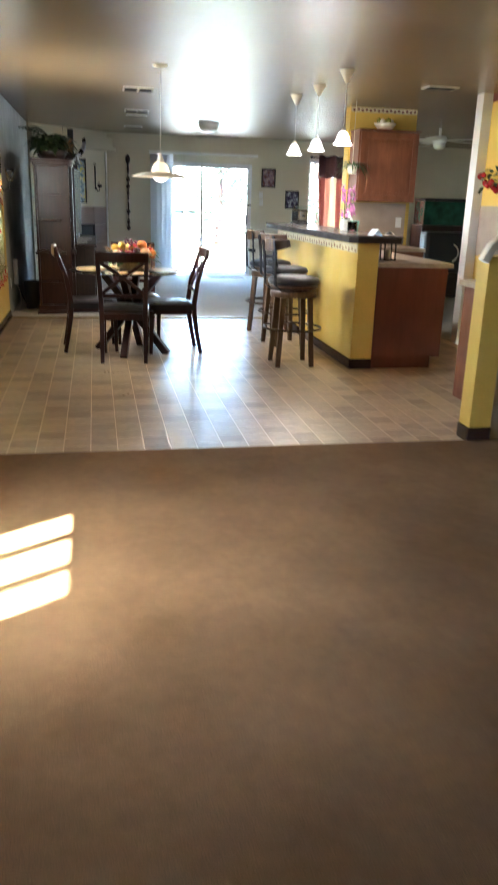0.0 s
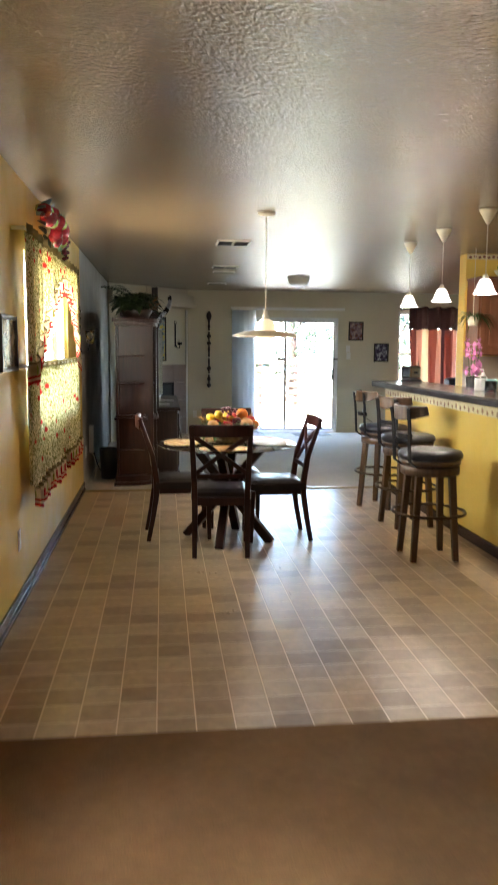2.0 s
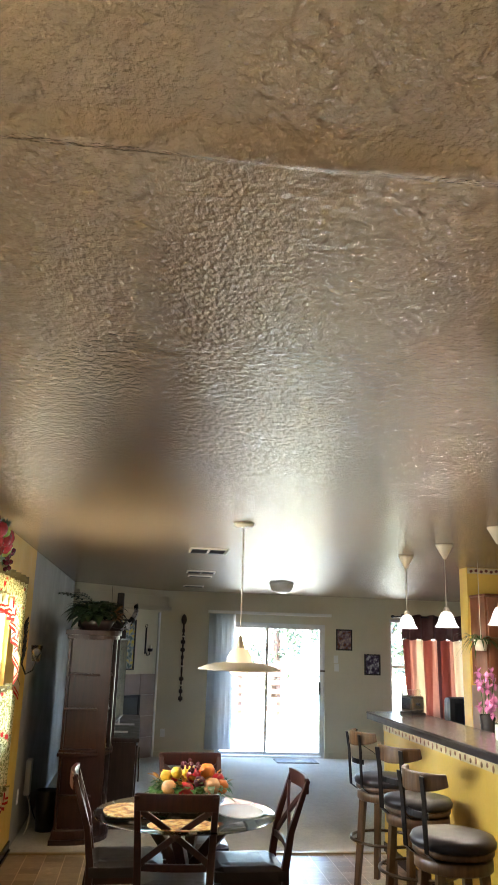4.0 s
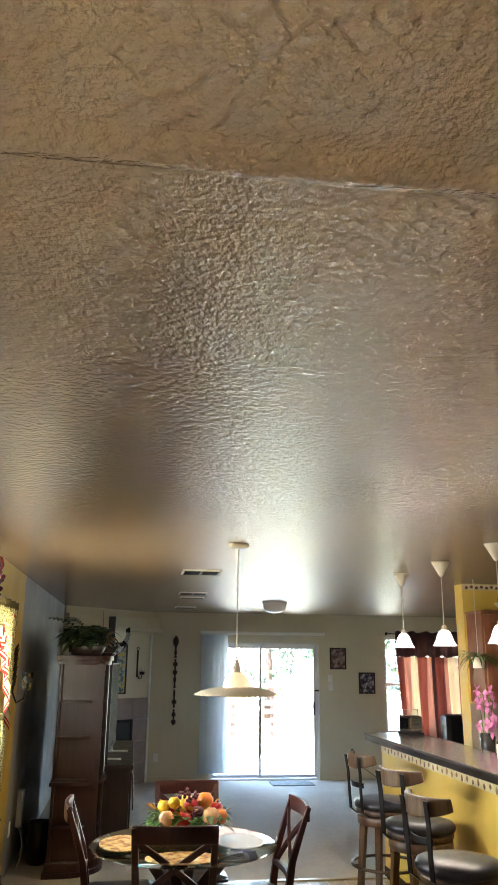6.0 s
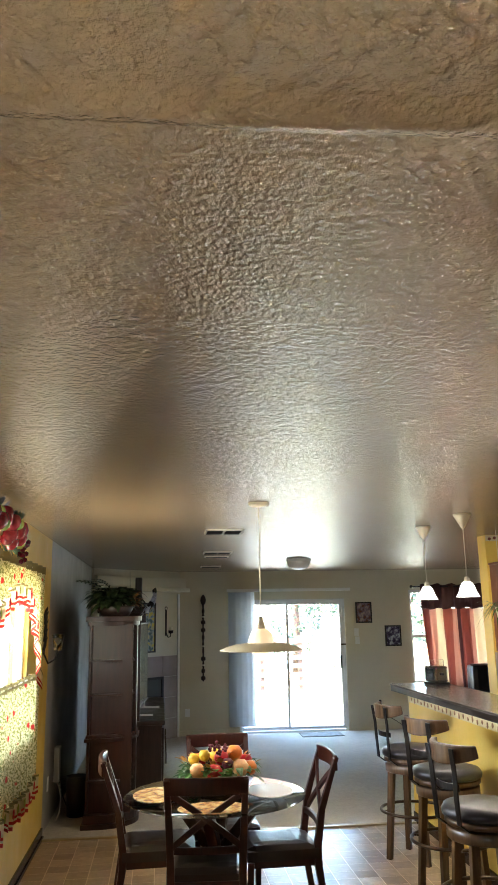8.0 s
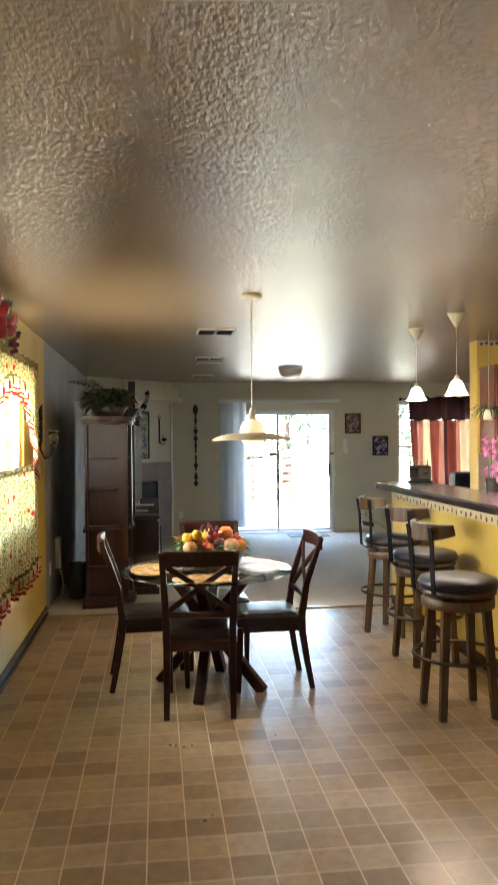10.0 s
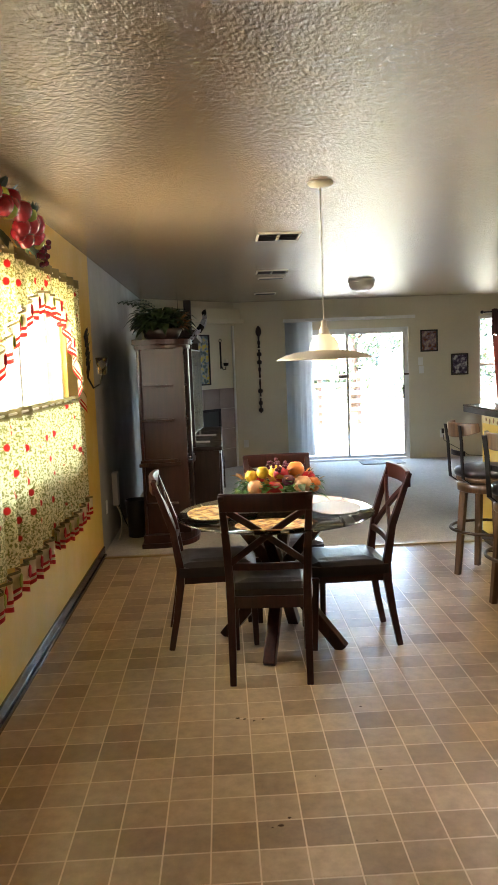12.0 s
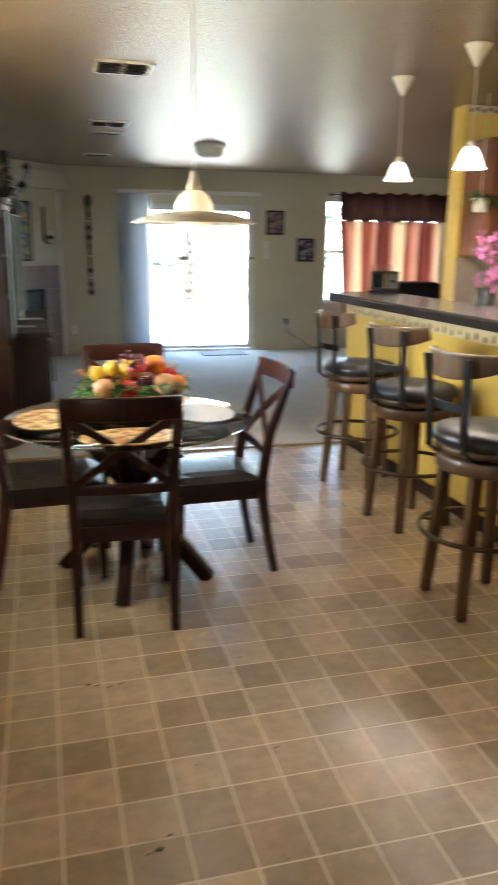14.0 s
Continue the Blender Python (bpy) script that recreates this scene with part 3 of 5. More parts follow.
struct("trim_kitchen_splash", boxes((4.238, 4.99, 0.916, 4.249, 7.47, 1.40)), SPLASH, "taupe tiled splashback on the kitchen side wall", "splashback")
struct("trim_kitchen_border", boxes((4.243, 4.40, 2.36, 4.249, 7.47, 2.437)), bpy.data.materials["border_plum"], "dark red fruit wallpaper border on kitchen side wall", "border")
# white carries the light that catches this wall end
struct("trim_wall_end", boxes((4.15, 7.48, 0, 4.249, 7.62, CZ)), WHITE, "lit end of the kitchen wall, its brightness painted white", "trim")


# ---- dining set ----
def arc(p, q, bow, n=9):
    p, q, bow = Vector(p), Vector(q), Vector(bow)
    return [p.lerp(q, i / n) + bow * math.sin(math.pi * i / n) for i in range(n + 1)]


def dining_chair():
    """Seat faces +y; the back stands at y = 0 at the floor."""
    c = thing("dining_chair", "dark cherry dining chair with crossed back and black leather seat", "chair", group="chairs round the table")
    for s in (-1, 1):
        x = s * 0.185
        part("back_leg", bar([(x, -0.035, 0), (x, 0.0, 0.18), (x, 0.028, 0.36), (x, 0.03, 0.46), (x * 1.04, 0.0, 0.66), (x * 1.1, -0.095, 0.94)], [0.032, 0.036, 0.04, 0.04, 0.038, 0.032], [0.032, 0.036, 0.042, 0.042, 0.036, 0.026], (1, 0, 0), 0.005), CHAIRWOOD, c)
        part("front_leg", bar([(x * 1.02, 0.43, 0), (x * 1.04, 0.42, 0.40)], [0.028, 0.042], [0.028, 0.042], (1, 0, 0), 0.005), CHAIRWOOD, c)
        part("side_rail", boxes((x - 0.012, 0.05, 0.365, x + 0.012, 0.41, 0.425), bev=0.003), CHAIRWOOD, c)
    part("top_rail", bar(arc((-0.215, -0.085, 0.905), (0.215, -0.085, 0.905), (0, -0.025, 0)), 0.085, 0.026, (0, 0, 1), 0.006), CHAIRWOOD, c)
    part("lower_rail", bar(arc((-0.18, 0.018, 0.575), (0.18, 0.018, 0.575), (0, -0.015, 0)), 0.036, 0.022, (0, 0, 1), 0.004), CHAIRWOOD, c)
    for s in (-1, 1):
        part("cross_slat", bar(arc((s * 0.185, 0.004, 0.59), (-s * 0.19, -0.07, 0.865), (-s * 0.03, 0.0, 0.028)), 0.032, 0.018, (1, 0, 0.8 * s), 0.004), CHAIRWOOD, c)
    part("front_rail", boxes((-0.18, 0.40, 0.365, 0.18, 0.424, 0.425), bev=0.003), CHAIRWOOD, c)
    part("rear_rail", boxes((-0.17, 0.015, 0.365, 0.17, 0.04, 0.425), bev=0.003), CHAIRWOOD, c)
    bm = boxes((-0.215, 0.025, 0.425, 0.215, 0.455, 0.485))
    bmesh.ops.subdivide_edges(bm, edges=bm.edges[:], cuts=7, use_grid_fill=True)
    for v in bm.verts:
        u, w = v.co.x / 0.215, (v.co.y - 0.24) / 0.215
        if v.co.z > 0.43:
            v.co.z -= 0.028 * max(abs(u) ** 4, abs(w) ** 4)
        v.co.x *= 1 - 0.04 * max(0, abs(w)) ** 6
        v.co.y -= 0.02 * (w > 0) * u * u
    part("seat", bm, BROWNLEATHER, c, "black-brown padded leather seat")
    for f in bpy.data.objects[c.children[-1].name].data.polygons:
        f.use_smooth = True
    return c


ch = dining_chair()
ch.matrix_world = pose(0.645, 6.665, 0, 0, 0, -4)
copy_thing(ch, pose(1.325, 7.25, 0, 0, 0, 92))
copy_thing(ch, pose(0.80, 7.96, 0, 0, 0, 183))
copy_thing(ch, pose(0.155, 7.34, 0, 0, 0, -87))

TX, TY, TR = 0.715, 7.07, 0.52
tb = thing("round_table", "round glass dining table on crossed dark cherry beams", "table", pose(TX, TY, 0))
part("tabletop", lathe([(0, 0.752), (TR - 0.006, 0.752), (TR, 0.755), (TR, 0.758), (TR - 0.006, 0.761), (0, 0.761)], 64), TABLEGLASS, tb, "clear green-edged glass top")
for k, (fx, fy) in enumerate(((-0.07, -0.20), (0.34, -0.02), (-0.29, 0.28), (0.12, 0.44))):
    cx, cy = 0.02, 0.12
    part("beam", bar([(fx, fy, 0.0), (cx - (fx - cx) * 0.85, cy - (fy - cy) * 0.85, 0.744)], 0.062, 0.062, (fy - cy, -(fx - cx), 0), 0.006), CHAIRWOOD, tb)
part("hub", blob((0.02, 0.12, 0.40), 0.075, (1, 1, 0.8)), CHAIRWOOD, tb)


def stool(m, turn):
    """Swivel bar stool; the back stands towards -x, and seat and back are swivelled by turn degrees."""
    s = thing("bar_stool", "brown wooden bar stool with black leather seat and curved back", "stool", m, group="stools at the bar")
    sw = pose(0, 0, 0, 0, 0, turn)

    def on_swivel(name, bm, material, label=""):
        o = part(name, bm, material, s, label)
        o.matrix_local = sw
        return o
    for k in range(4):
        a = math.pi / 4 + k * math.pi / 2
        c, d = math.cos(a), math.sin(a)
        part("leg", bar([(0.215 * c, 0.215 * d, 0), (0.165 * c, 0.165 * d, 0.61)], [0.038, 0.046], [0.038, 0.046], (1, 0, 0), 0.004), STOOLWOOD, s)
        part("bracket", tube([(0.19 * c, 0.19 * d, 0.33), (0.25 * c, 0.25 * d, 0.33)], 0.006, 6), BRONZE, s)
    part("footrest", tube([(0.252 * math.cos(k * math.pi / 20), 0.252 * math.sin(k * math.pi / 20), 0.33) for k in range(40)], 0.011, 8, closed=True), BRONZE, s, "dark bronze foot ring")
    part("apron", lathe([(0, 0.60), (0.198, 0.60), (0.204, 0.606), (0.204, 0.655), (0.198, 0.66), (0, 0.66)], 36), STOOLWOOD, s)
    part("swivel", lathe([(0.14, 0.661), (0.14, 0.672), (0, 0.672)], 24), BLACKMETAL, s)
    on_swivel("seat_ring", lathe([(0, 0.673), (0.205, 0.673), (0.212, 0.68), (0.212, 0.70), (0.205, 0.705), (0, 0.705)], 36), STOOLWOOD)
    on_swivel("seat", lathe([(0.206, 0.706), (0.222, 0.716), (0.226, 0.738), (0.212, 0.762), (0.16, 0.775), (0.08, 0.778), (0, 0.779)], 40), LEATHER, "black leather padded seat")
    for q in (-1, 1):
        y = q * 0.095
        on_swivel("upright", bar([(-0.182, y, 0.665), (-0.232, y, 0.70), (-0.240, y, 0.82), (-0.245, y * 1.05, 0.95), (-0.262, y * 1.1, 1.07)], 0.036, 0.008, (0, 1, 0), 0.002), BLACKMETAL)
    on_swivel("back_bar", bar([(-0.176 - 0.068 * math.cos(a), 0.20 * math.sin(a) * 0.62, 0.875) for a in [(-1 + k / 4) * 0.9 for k in range(9)]], 0.035, 0.007, (0, 0, 1), 0.002), BLACKMETAL)
    arcs = [(-1 + k / 8) for k in range(17)]
    on_swivel("backrest", bar([(-0.055 - 0.20 * math.cos(a * 1.05), 0.208 * math.sin(a * 1.05), 1.035 + 0.022 * a * a) for a in arcs], [0.050 + 0.052 * math.cos(a * 1.35) for a in arcs], 0.028, (0, 0, 1), 0.008), STOOLWOOD, "curved brown wooden backrest")
    return s


stool(pose(2.11, 6.565, 0), 15)
stool(pose(2.268, 7.545, 0, 0, 0, 10), 18)
stool(pose(2.29, 8.33, 0, 0, 0, 45), -35)


# ---- lamps ----
def bar_pendant():
    """Cone canopy, cord and bell shade; the origin is on the ceiling."""
    p = thing("bar_pendant", "small pendant lamp with glowing white bell shade", "pendant lamp", group="pendants over the bar")
    part("canopy", lathe([(0, 0), (0.062, 0), (0.065, -0.004), (0.06, -0.012), (0.012, -0.10), (0, -0.105)]), IVORY, p, "ivory cone canopy")
    part("cord", tube([(0, 0, -0.10), (0, 0, -0.46)], 0.003, 6), IVORY, p)
    part("socket", lathe([(0, -0.44), (0.014, -0.445), (0.02, -0.46), (0.024, -0.495), (0, -0.497)], 16), IVORY, p)
    part("shade", lathe([(0.022, -0.477), (0.034, -0.482), (0.050, -0.510), (0.062, -0.547), (0.081, -0.581), (0.084, -0.583), (0.079, -0.581), (0.058, -0.549), (0.046, -0.515), (0.028, -0.49)]), BULB, p, "glowing milk glass bell")
    return p


p = bar_pendant()
p.matrix_world = pose(2.515, 6.70, CZ)
copy_thing(p, pose(2.54, 7.62, CZ))
copy_thing(p, pose(2.525, 8.42, CZ))

p = thing("dining_pendant", "wide ivory dish pendant lamp with milk glass globe", "pendant lamp", pose(1.0, 7.065, CZ))
part("canopy", lathe([(0, 0), (0.065, 0), (0.068, -0.006), (0.055, -0.018), (0.012, -0.025), (0, -0.026)]), IVORY, p)
part("cord", tube([(0, 0, -0.02), (0, 0, -0.70)], 0.0035, 6), IVORY, p)
part("socket", lathe([(0, -0.69), (0.012, -0.692), (0.016, -0.72), (0.026, -0.745), (0.03, -0.765), (0, -0.766)], 16), IVORY, p)
part("globe", lathe([(0.028, -0.762), (0.055, -0.78), (0.075, -0.815), (0.08, -0.85), (0.07, -0.89), (0.045, -0.915), (0, -0.922)]), WARMBULB, p, "warm glowing milk glass globe")
part("dish", lathe([(0.083, -0.845), (0.15, -0.852), (0.21, -0.868), (0.247, -0.886), (0.25, -0.889), (0.246, -0.891), (0.205, -0.875), (0.14, -0.860), (0.083, -0.853)], 48), IVORY, p, "wide shallow ivory dish")

p = thing("ceiling_lamp", "flush ceiling lamp with frosted glass and metal rim", "ceiling lamp", pose(2.09, 11.85, CZ))
part("base", lathe([(0, 0), (0.15, 0), (0.155, -0.01), (0.15, -0.035), (0, -0.036)]), ALU, p)
part("bowl", lathe([(0.14, -0.036), (0.14, -0.07), (0.11, -0.11), (0.06, -0.13), (0, -0.137)]), mat("frosted_glass", (0.72, 0.7, 0.66), 0.4, var=0.04), p)


def vent(x, y, w, h):
    v = thing("ceiling_vent", "white metal ceiling vent with dark slots", "vent", pose(x, y, CZ), group="ceiling vents")
    part("frame", boxes((-w / 2, -h / 2, -0.012, w / 2, -h / 2 + 0.018, 0), (-w / 2, h / 2 - 0.018, -0.012, w / 2, h / 2, 0), (-w / 2, -h / 2, -0.012, -w / 2 + 0.015, h / 2, 0), (w / 2 - 0.015, -h / 2, -0.012, w / 2, h / 2, 0), (-0.01, -h / 2, -0.012, 0.01, h / 2, 0)), IVORY, v)
    part("backing", boxes((-w / 2 + 0.012, -h / 2 + 0.012, -0.004, w / 2 - 0.012, h / 2 - 0.012, -0.002)), BLACK, v)
    for k in range(5):
        yy = -h / 2 + 0.025 + k * (h - 0.05) / 4
        part("slat", bar([(-w / 2 + 0.015, yy, -0.009), (w / 2 - 0.015, yy, -0.009)], 0.018, 0.0015, (0, 0.8, 0.6), 0), mat("grey_vent_metal", (0.035, 0.033, 0.03), 0.5) if "grey_vent_metal" not in bpy.data.materials else bpy.data.materials["grey_vent_metal"], v)


vent(0.905, 8.66, 0.31, 0.31)
vent(1.0, 10.78, 0.31, 0.26)
vent(1.03, 11.36, 0.28, 0.13)
vent(1.07, 13.15, 0.28, 0.20)
vent(3.63, 7.34, 0.30, 0.20)


# ---- window dressing ----
CX = WX + 0.075
CY0, CY1 = 5.85, 8.36
RED = cloth("red_trim_cotton", (0.55, 0.03, 0.02), 0.35)
CREAMTRIM = cloth("cream_trim_cotton", (0.80, 0.66, 0.42), 0.4)
OLIVE = cloth("olive_rod_pocket", (0.27, 0.22, 0.10), 0.25)
PEAR = cloth("green_fruit_print", (0.33, 0.36, 0.05), 0.3)
APPLE = cloth("red_fruit_print", (0.55, 0.02, 0.03), 0.3)


def fold(y, k=1.0):
    return k * (0.018 * math.sin(y * 31) + 0.009 * math.sin(y * 57 + 1.3))


def swag_low(y):
    if y < 7.35:
        return max(1.375, 1.98 - 0.72 * ((7.35 - y) / 1.5) ** 1.5)
    return 1.98 - 0.62 * ((y - 7.35) / (CY1 - 7.35)) ** 3


def ruffle(parent, edge, depth, y0, y1, n, name):
    """A gathered border below a curtain's edge: dark cord, fruit print, red stripes."""
    def strip(a, b, out):
        return sheet(lambda u, v: (CX + 0.012 + out + 0.022 * math.sin((y0 + u * (y1 - y0)) * 46), y0 + u * (y1 - y0), edge(y0 + u * (y1 - y0)) - (a + v * (b - a)) * depth * (1 + 0.12 * math.sin((y0 + u * (y1 - y0)) * 23))), n, 2)
    part("cord", strip(0.0, 0.10, 0.002), OLIVE, parent)
    part("border", strip(0.10, 0.62, 0), CREAMTRIM, parent)
    part("stripe", strip(0.62, 0.74, 0), RED, parent)
    part("stripe", strip(0.74, 0.84, 0), CREAMTRIM, parent)
    part("stripe", strip(0.84, 1.0, 0), RED, parent)
    k = 0
    y = y0 + 0.05
    while y < y1 - 0.03:
        zc = edge(y) - depth * 0.36
        part("fruit", blob((CX + 0.018 + 0.022 * math.sin(y * 46), y, zc), depth * 0.27, (0.12, 0.9, 1.0), sub=1), APPLE if k % 3 else PEAR, parent)
        k += 1
        y += depth * 0.62


v = thing("curtain_valance", "apple print cotton swag curtain with fruit border", "curtain")
part("panel", sheet(lambda u, w: (CX + fold(CY0 + u * (CY1 - CY0)), CY0 + u * (CY1 - CY0), 2.09 + (swag_low(CY0 + u * (CY1 - CY0)) - 2.09) * w), 150, 10), CURTAIN, v)
part("header", sheet(lambda u, w: (CX + 0.01 + fold(CY0 + u * (CY1 - CY0), 0.7), CY0 + u * (CY1 - CY0), 2.14 - 0.055 * w), 150, 2), OLIVE, v, "dark gathered rod pocket")
ruffle(v, swag_low, 0.125, CY0 + 0.0, CY1, 170, "swag")
v = thing("curtain_tier", "apple print cotton cafe curtain with fruit border", "curtain", group="cafe curtains")
TIER = lambda y: 0.66 + 0.012 * math.sin(y * 7)
for a, b in ((CY0 + 0.06, 7.22), (7.27, CY1)):
    part("panel", sheet(lambda u, w: (CX - 0.012 + fold(a + u * (b - a), 1.2), a + u * (b - a), 1.33 + (TIER(a + u * (b - a)) - 1.33) * w), 90, 8), CURTAIN, v)
    ruffle(v, TIER, 0.13, a, b, 90, "tier")
part("header", sheet(lambda u, w: (CX - 0.008 + fold(CY0 + 0.06 + u * (CY1 - CY0 - 0.06), 0.8), CY0 + 0.06 + u * (CY1 - CY0 - 0.06), 1.375 - 0.045 * w), 150, 2), OLIVE, v, "dark gathered rod pocket")
r = thing("curtain_rod", "thin white curtain rods on wall brackets", "curtain rod")
for z in (2.11, 1.352):
    part("rod", tube([(CX - 0.004, CY0 - 0.02, z), (CX - 0.004, CY1 + 0.02, z)], 0.006), IVORY, r)
    for y in (CY0 - 0.015, CY1 + 0.015):
        part("bracket", boxes((WX + 0.001, y - 0.006, z - 0.01, CX + 0.002, y + 0.006, z + 0.01)), IVORY, r)
bl = thing("window_blind", "white fabric blind panels hanging behind the curtains", "blind")
for a, b in ((6.24, 6.5), (6.86, 6.98)):
    part("vane", sheet(lambda u, w: (WX + 0.02 + 0.01 * math.sin(u * 9), a + u * (b - a), 2.08 - 0.76 * w), 12, 2), BLIND, bl)

# apple cluster above the curtain
RAPPLE = mat("red_glazed_fruit", (0.34, 0.02, 0.025), 0.18, var=0.35, scale=9)
GRAPE = mat("dark_red_grape", (0.10, 0.008, 0.02), 0.2, var=0.3, scale=20)
GAPPLE = mat("green_glazed_fruit", (0.35, 0.33, 0.06), 0.25, var=0.3, scale=9)
d = thing("fruit_wall_hanging", "glossy red apples and leaves clustered above the curtain", "wall decoration")
random.seed(4)
for k in range(26):
    a = random.random() * 6.28
    q = math.sqrt(random.random())
    r = random.uniform(0.034, 0.056)
    y, z = 6.88 + 0.46 * q * math.cos(a), 2.275 + 0.085 * q * math.sin(a)
    at = (WX + 0.06 + 0.07 * (1 - q) + random.uniform(0, 0.03), y, z)
    part("apple", lathe([(0, -r * 0.86), (r * 0.4, -r * 0.9), (r * 0.85, -r * 0.45), (r, 0.05 * r), (r * 0.85, r * 0.6), (r * 0.4, r * 0.85), (0.06 * r, r * 0.7), (0, r * 0.66)], 14, at=at), GAPPLE if k % 4 == 3 else RAPPLE, d)
for k in range(28):
    part("grape", blob((WX + 0.10 + random.uniform(-0.03, 0.03), 7.30 + random.gauss(0, 0.07), 2.20 + random.gauss(0, 0.04)), 0.018, sub=1), GRAPE, d)
for k in range(34):
    a = random.random() * 6.28
    part("leaf", leaf(bmesh.new(), (WX + 0.05, 6.88 + 0.42 * math.cos(a), 2.275 + 0.09 * math.sin(a)), (0.6, math.cos(a), math.sin(a)), random.uniform(0.07, 0.12), 0.05, 0.2), LEAF, d)
for k in range(22):
    part("crown_leaf", leaf(bmesh.new(), (WX + 0.09, 7.18, 2.33), (random.uniform(-0.5, 0.7), random.uniform(-0.7, 0.7), 1), 0.10, 0.02, 0.1), LEAF, d)


# ---- north wall: blinds, curtain, pictures ----
v = thing("vertical_blinds", "white vertical blinds drawn aside at the door", "blind")
part("headrail", boxes((1.40, NY - 0.105, 2.12, 3.36, NY - 0.04, 2.165), bev=0.004), WHITE, v)
part("bracket", boxes((1.5, NY - 0.04, 2.13, 1.54, NY - 0.001, 2.16), (3.2, NY - 0.04, 2.13, 3.24, NY - 0.001, 2.16)), WHITE, v)
for k in range(13):
    x = 1.45 + k * 0.029 + 0.004 * math.sin(k * 2.1)
    part("vane", sheet(lambda u, w: (x + 0.06 * (u - 0.5), NY - 0.065 - 0.012 * (k % 3) - 0.012 * u + 0.006 * math.sin(u * 3.1), 2.115 - 1.99 * w), 4, 1, 0.0015), BLIND, v)


def striped():
    m, t, p = nodes_of("striped_curtain_cloth")
    sep = t.nodes.new("ShaderNodeSeparateXYZ")
    tc = t.nodes.new("ShaderNodeTexCoord")
    t.links.new(tc.outputs["Object"], sep.inputs[0])
    md = t.nodes.new("ShaderNodeMath")
    md.operation, md.inputs[1].default_value = "FRACT", 1.0
    sc = t.nodes.new("ShaderNodeMath")
    sc.operation, sc.inputs[1].default_value = "MULTIPLY", 1.55
    t.links.new(sep.outputs[0], sc.inputs[0])
    t.links.new(sc.outputs[0], md.inputs[0])
    r = t.nodes.new("ShaderNodeValToRGB")
    r.color_ramp.interpolation = "CONSTANT"
    cols = [(0.0, (0.27, 0.085, 0.055)), (0.2, (0.50, 0.27, 0.19)), (0.34, (0.62, 0.49, 0.33)), (0.55, (0.32, 0.11, 0.07)), (0.75, (0.52, 0.30, 0.21)), (0.9, (0.10, 0.035, 0.03))]
    r.color_ramp.elements[0].color = (*cols[0][1], 1)
    r.color_ramp.elements[1].position, r.color_ramp.elements[1].color = cols[1][0], (*cols[1][1], 1)
    for pos, c in cols[2:]:
        r.color_ramp.elements.new(pos).color = (*c, 1)
    t.links.new(md.outputs[0], r.inputs[0])
    t.links.new(r.outputs[0], p.inputs["Base Color"])
    p.inputs["Roughness"].default_value = 0.8
    tr = t.nodes.new("ShaderNodeBsdfTranslucent")
    t.links.new(r.outputs[0], tr.inputs["Color"])
    mx = t.nodes.new("ShaderNodeMixShader")
    mx.inputs[0].default_value = 0.05
    t.links.new(p.outputs[0], mx.inputs[1])
    t.links.new(tr.outputs[0], mx.inputs[2])
    t.links.new(mx.outputs[0], t.nodes["Material Output"].inputs[0])
    return m


STRIPE = striped()
DARKBAND = cloth("dark_brown_band", (0.07, 0.028, 0.022), 0.12)
c = thing("striped_curtain", "rust and cream striped curtain with dark brown top band", "curtain", group="living room curtains")


def cfold(x, z):
    return NY - 0.10 + 0.04 * math.sin(x * 26) + 0.012 * math.sin(x * 61)


part("cloth", sheet(lambda u, w: ((4.50 + 0.10 * w) + u * (6.2 - 4.5 - 0.10 * w), cfold(4.5 + u * 1.7, 0), 1.82 - 1.40 * w), 140, 8), STRIPE, c)
part("top_band", sheet(lambda u, w: (4.49 + u * 1.72, cfold(4.5 + u * 1.7, 0) - 0.003, 2.20 + 0.012 * math.sin(u * 46) - 0.385 * w), 140, 4), DARKBAND, c, "dark brown top band")
r = thing("curtain_rod", "dark metal curtain rod with ball finials", "curtain rod")
part("rod", tube([(4.38, NY - 0.10, 2.165), (6.3, NY - 0.10, 2.165)], 0.01), BLACKMETAL, r)
part("finial", blob((4.36, NY - 0.10, 2.165), 0.026), BLACKMETAL, r)
part("bracket", boxes((4.42, NY - 0.10, 2.155, 4.435, NY - 0.001, 2.175)), BLACKMETAL, r)


def picture(x, y, z, w, h, m, cols, label, thick=0.022):
    p = thing("framed_picture", label, "picture", m @ pose(x, y, z), group="framed pictures")
    f = 0.022
    for bx in ((-w / 2, -thick, -h / 2, -w / 2 + f, 0, h / 2), (w / 2 - f, -thick, -h / 2, w / 2, 0, h / 2), (-w / 2 + f, -thick, -h / 2, w / 2 - f, 0, -h / 2 + f), (-w / 2 + f, -thick, h / 2 - f, w / 2 - f, 0, h / 2)):
        part("frame", boxes(bx, bev=0.003), BLACKMETAL if "frame_wood" not in bpy.data.materials else bpy.data.materials["frame_wood"], p)
    mt, t, q = nodes_of("picture_print")
    n = noise_tex(t, coords(t, (1, 1, 1)), 14, 4)
    r = ramp(t, n, cols[0], cols[1], 0.4, 0.6)
    r.color_ramp.elements.new(0.5).color = (*cols[2], 1)
    t.links.new(r.outputs[0], q.inputs["Base Color"])
    q.inputs["Roughness"].default_value = 0.25
    part("print", boxes((-w / 2 + f, -0.010, -h / 2 + f, w / 2 - f, -0.006, h / 2 - f)), mt, p)


mat("frame_wood", (0.02, 0.014, 0.012), 0.35)
picture(3.585, NY, 1.777, 0.262, 0.326, Matrix(), ((0.16, 0.07, 0.05), (0.40, 0.30, 0.26), (0.22, 0.16, 0.2)), "small dark framed print in purple and brown")
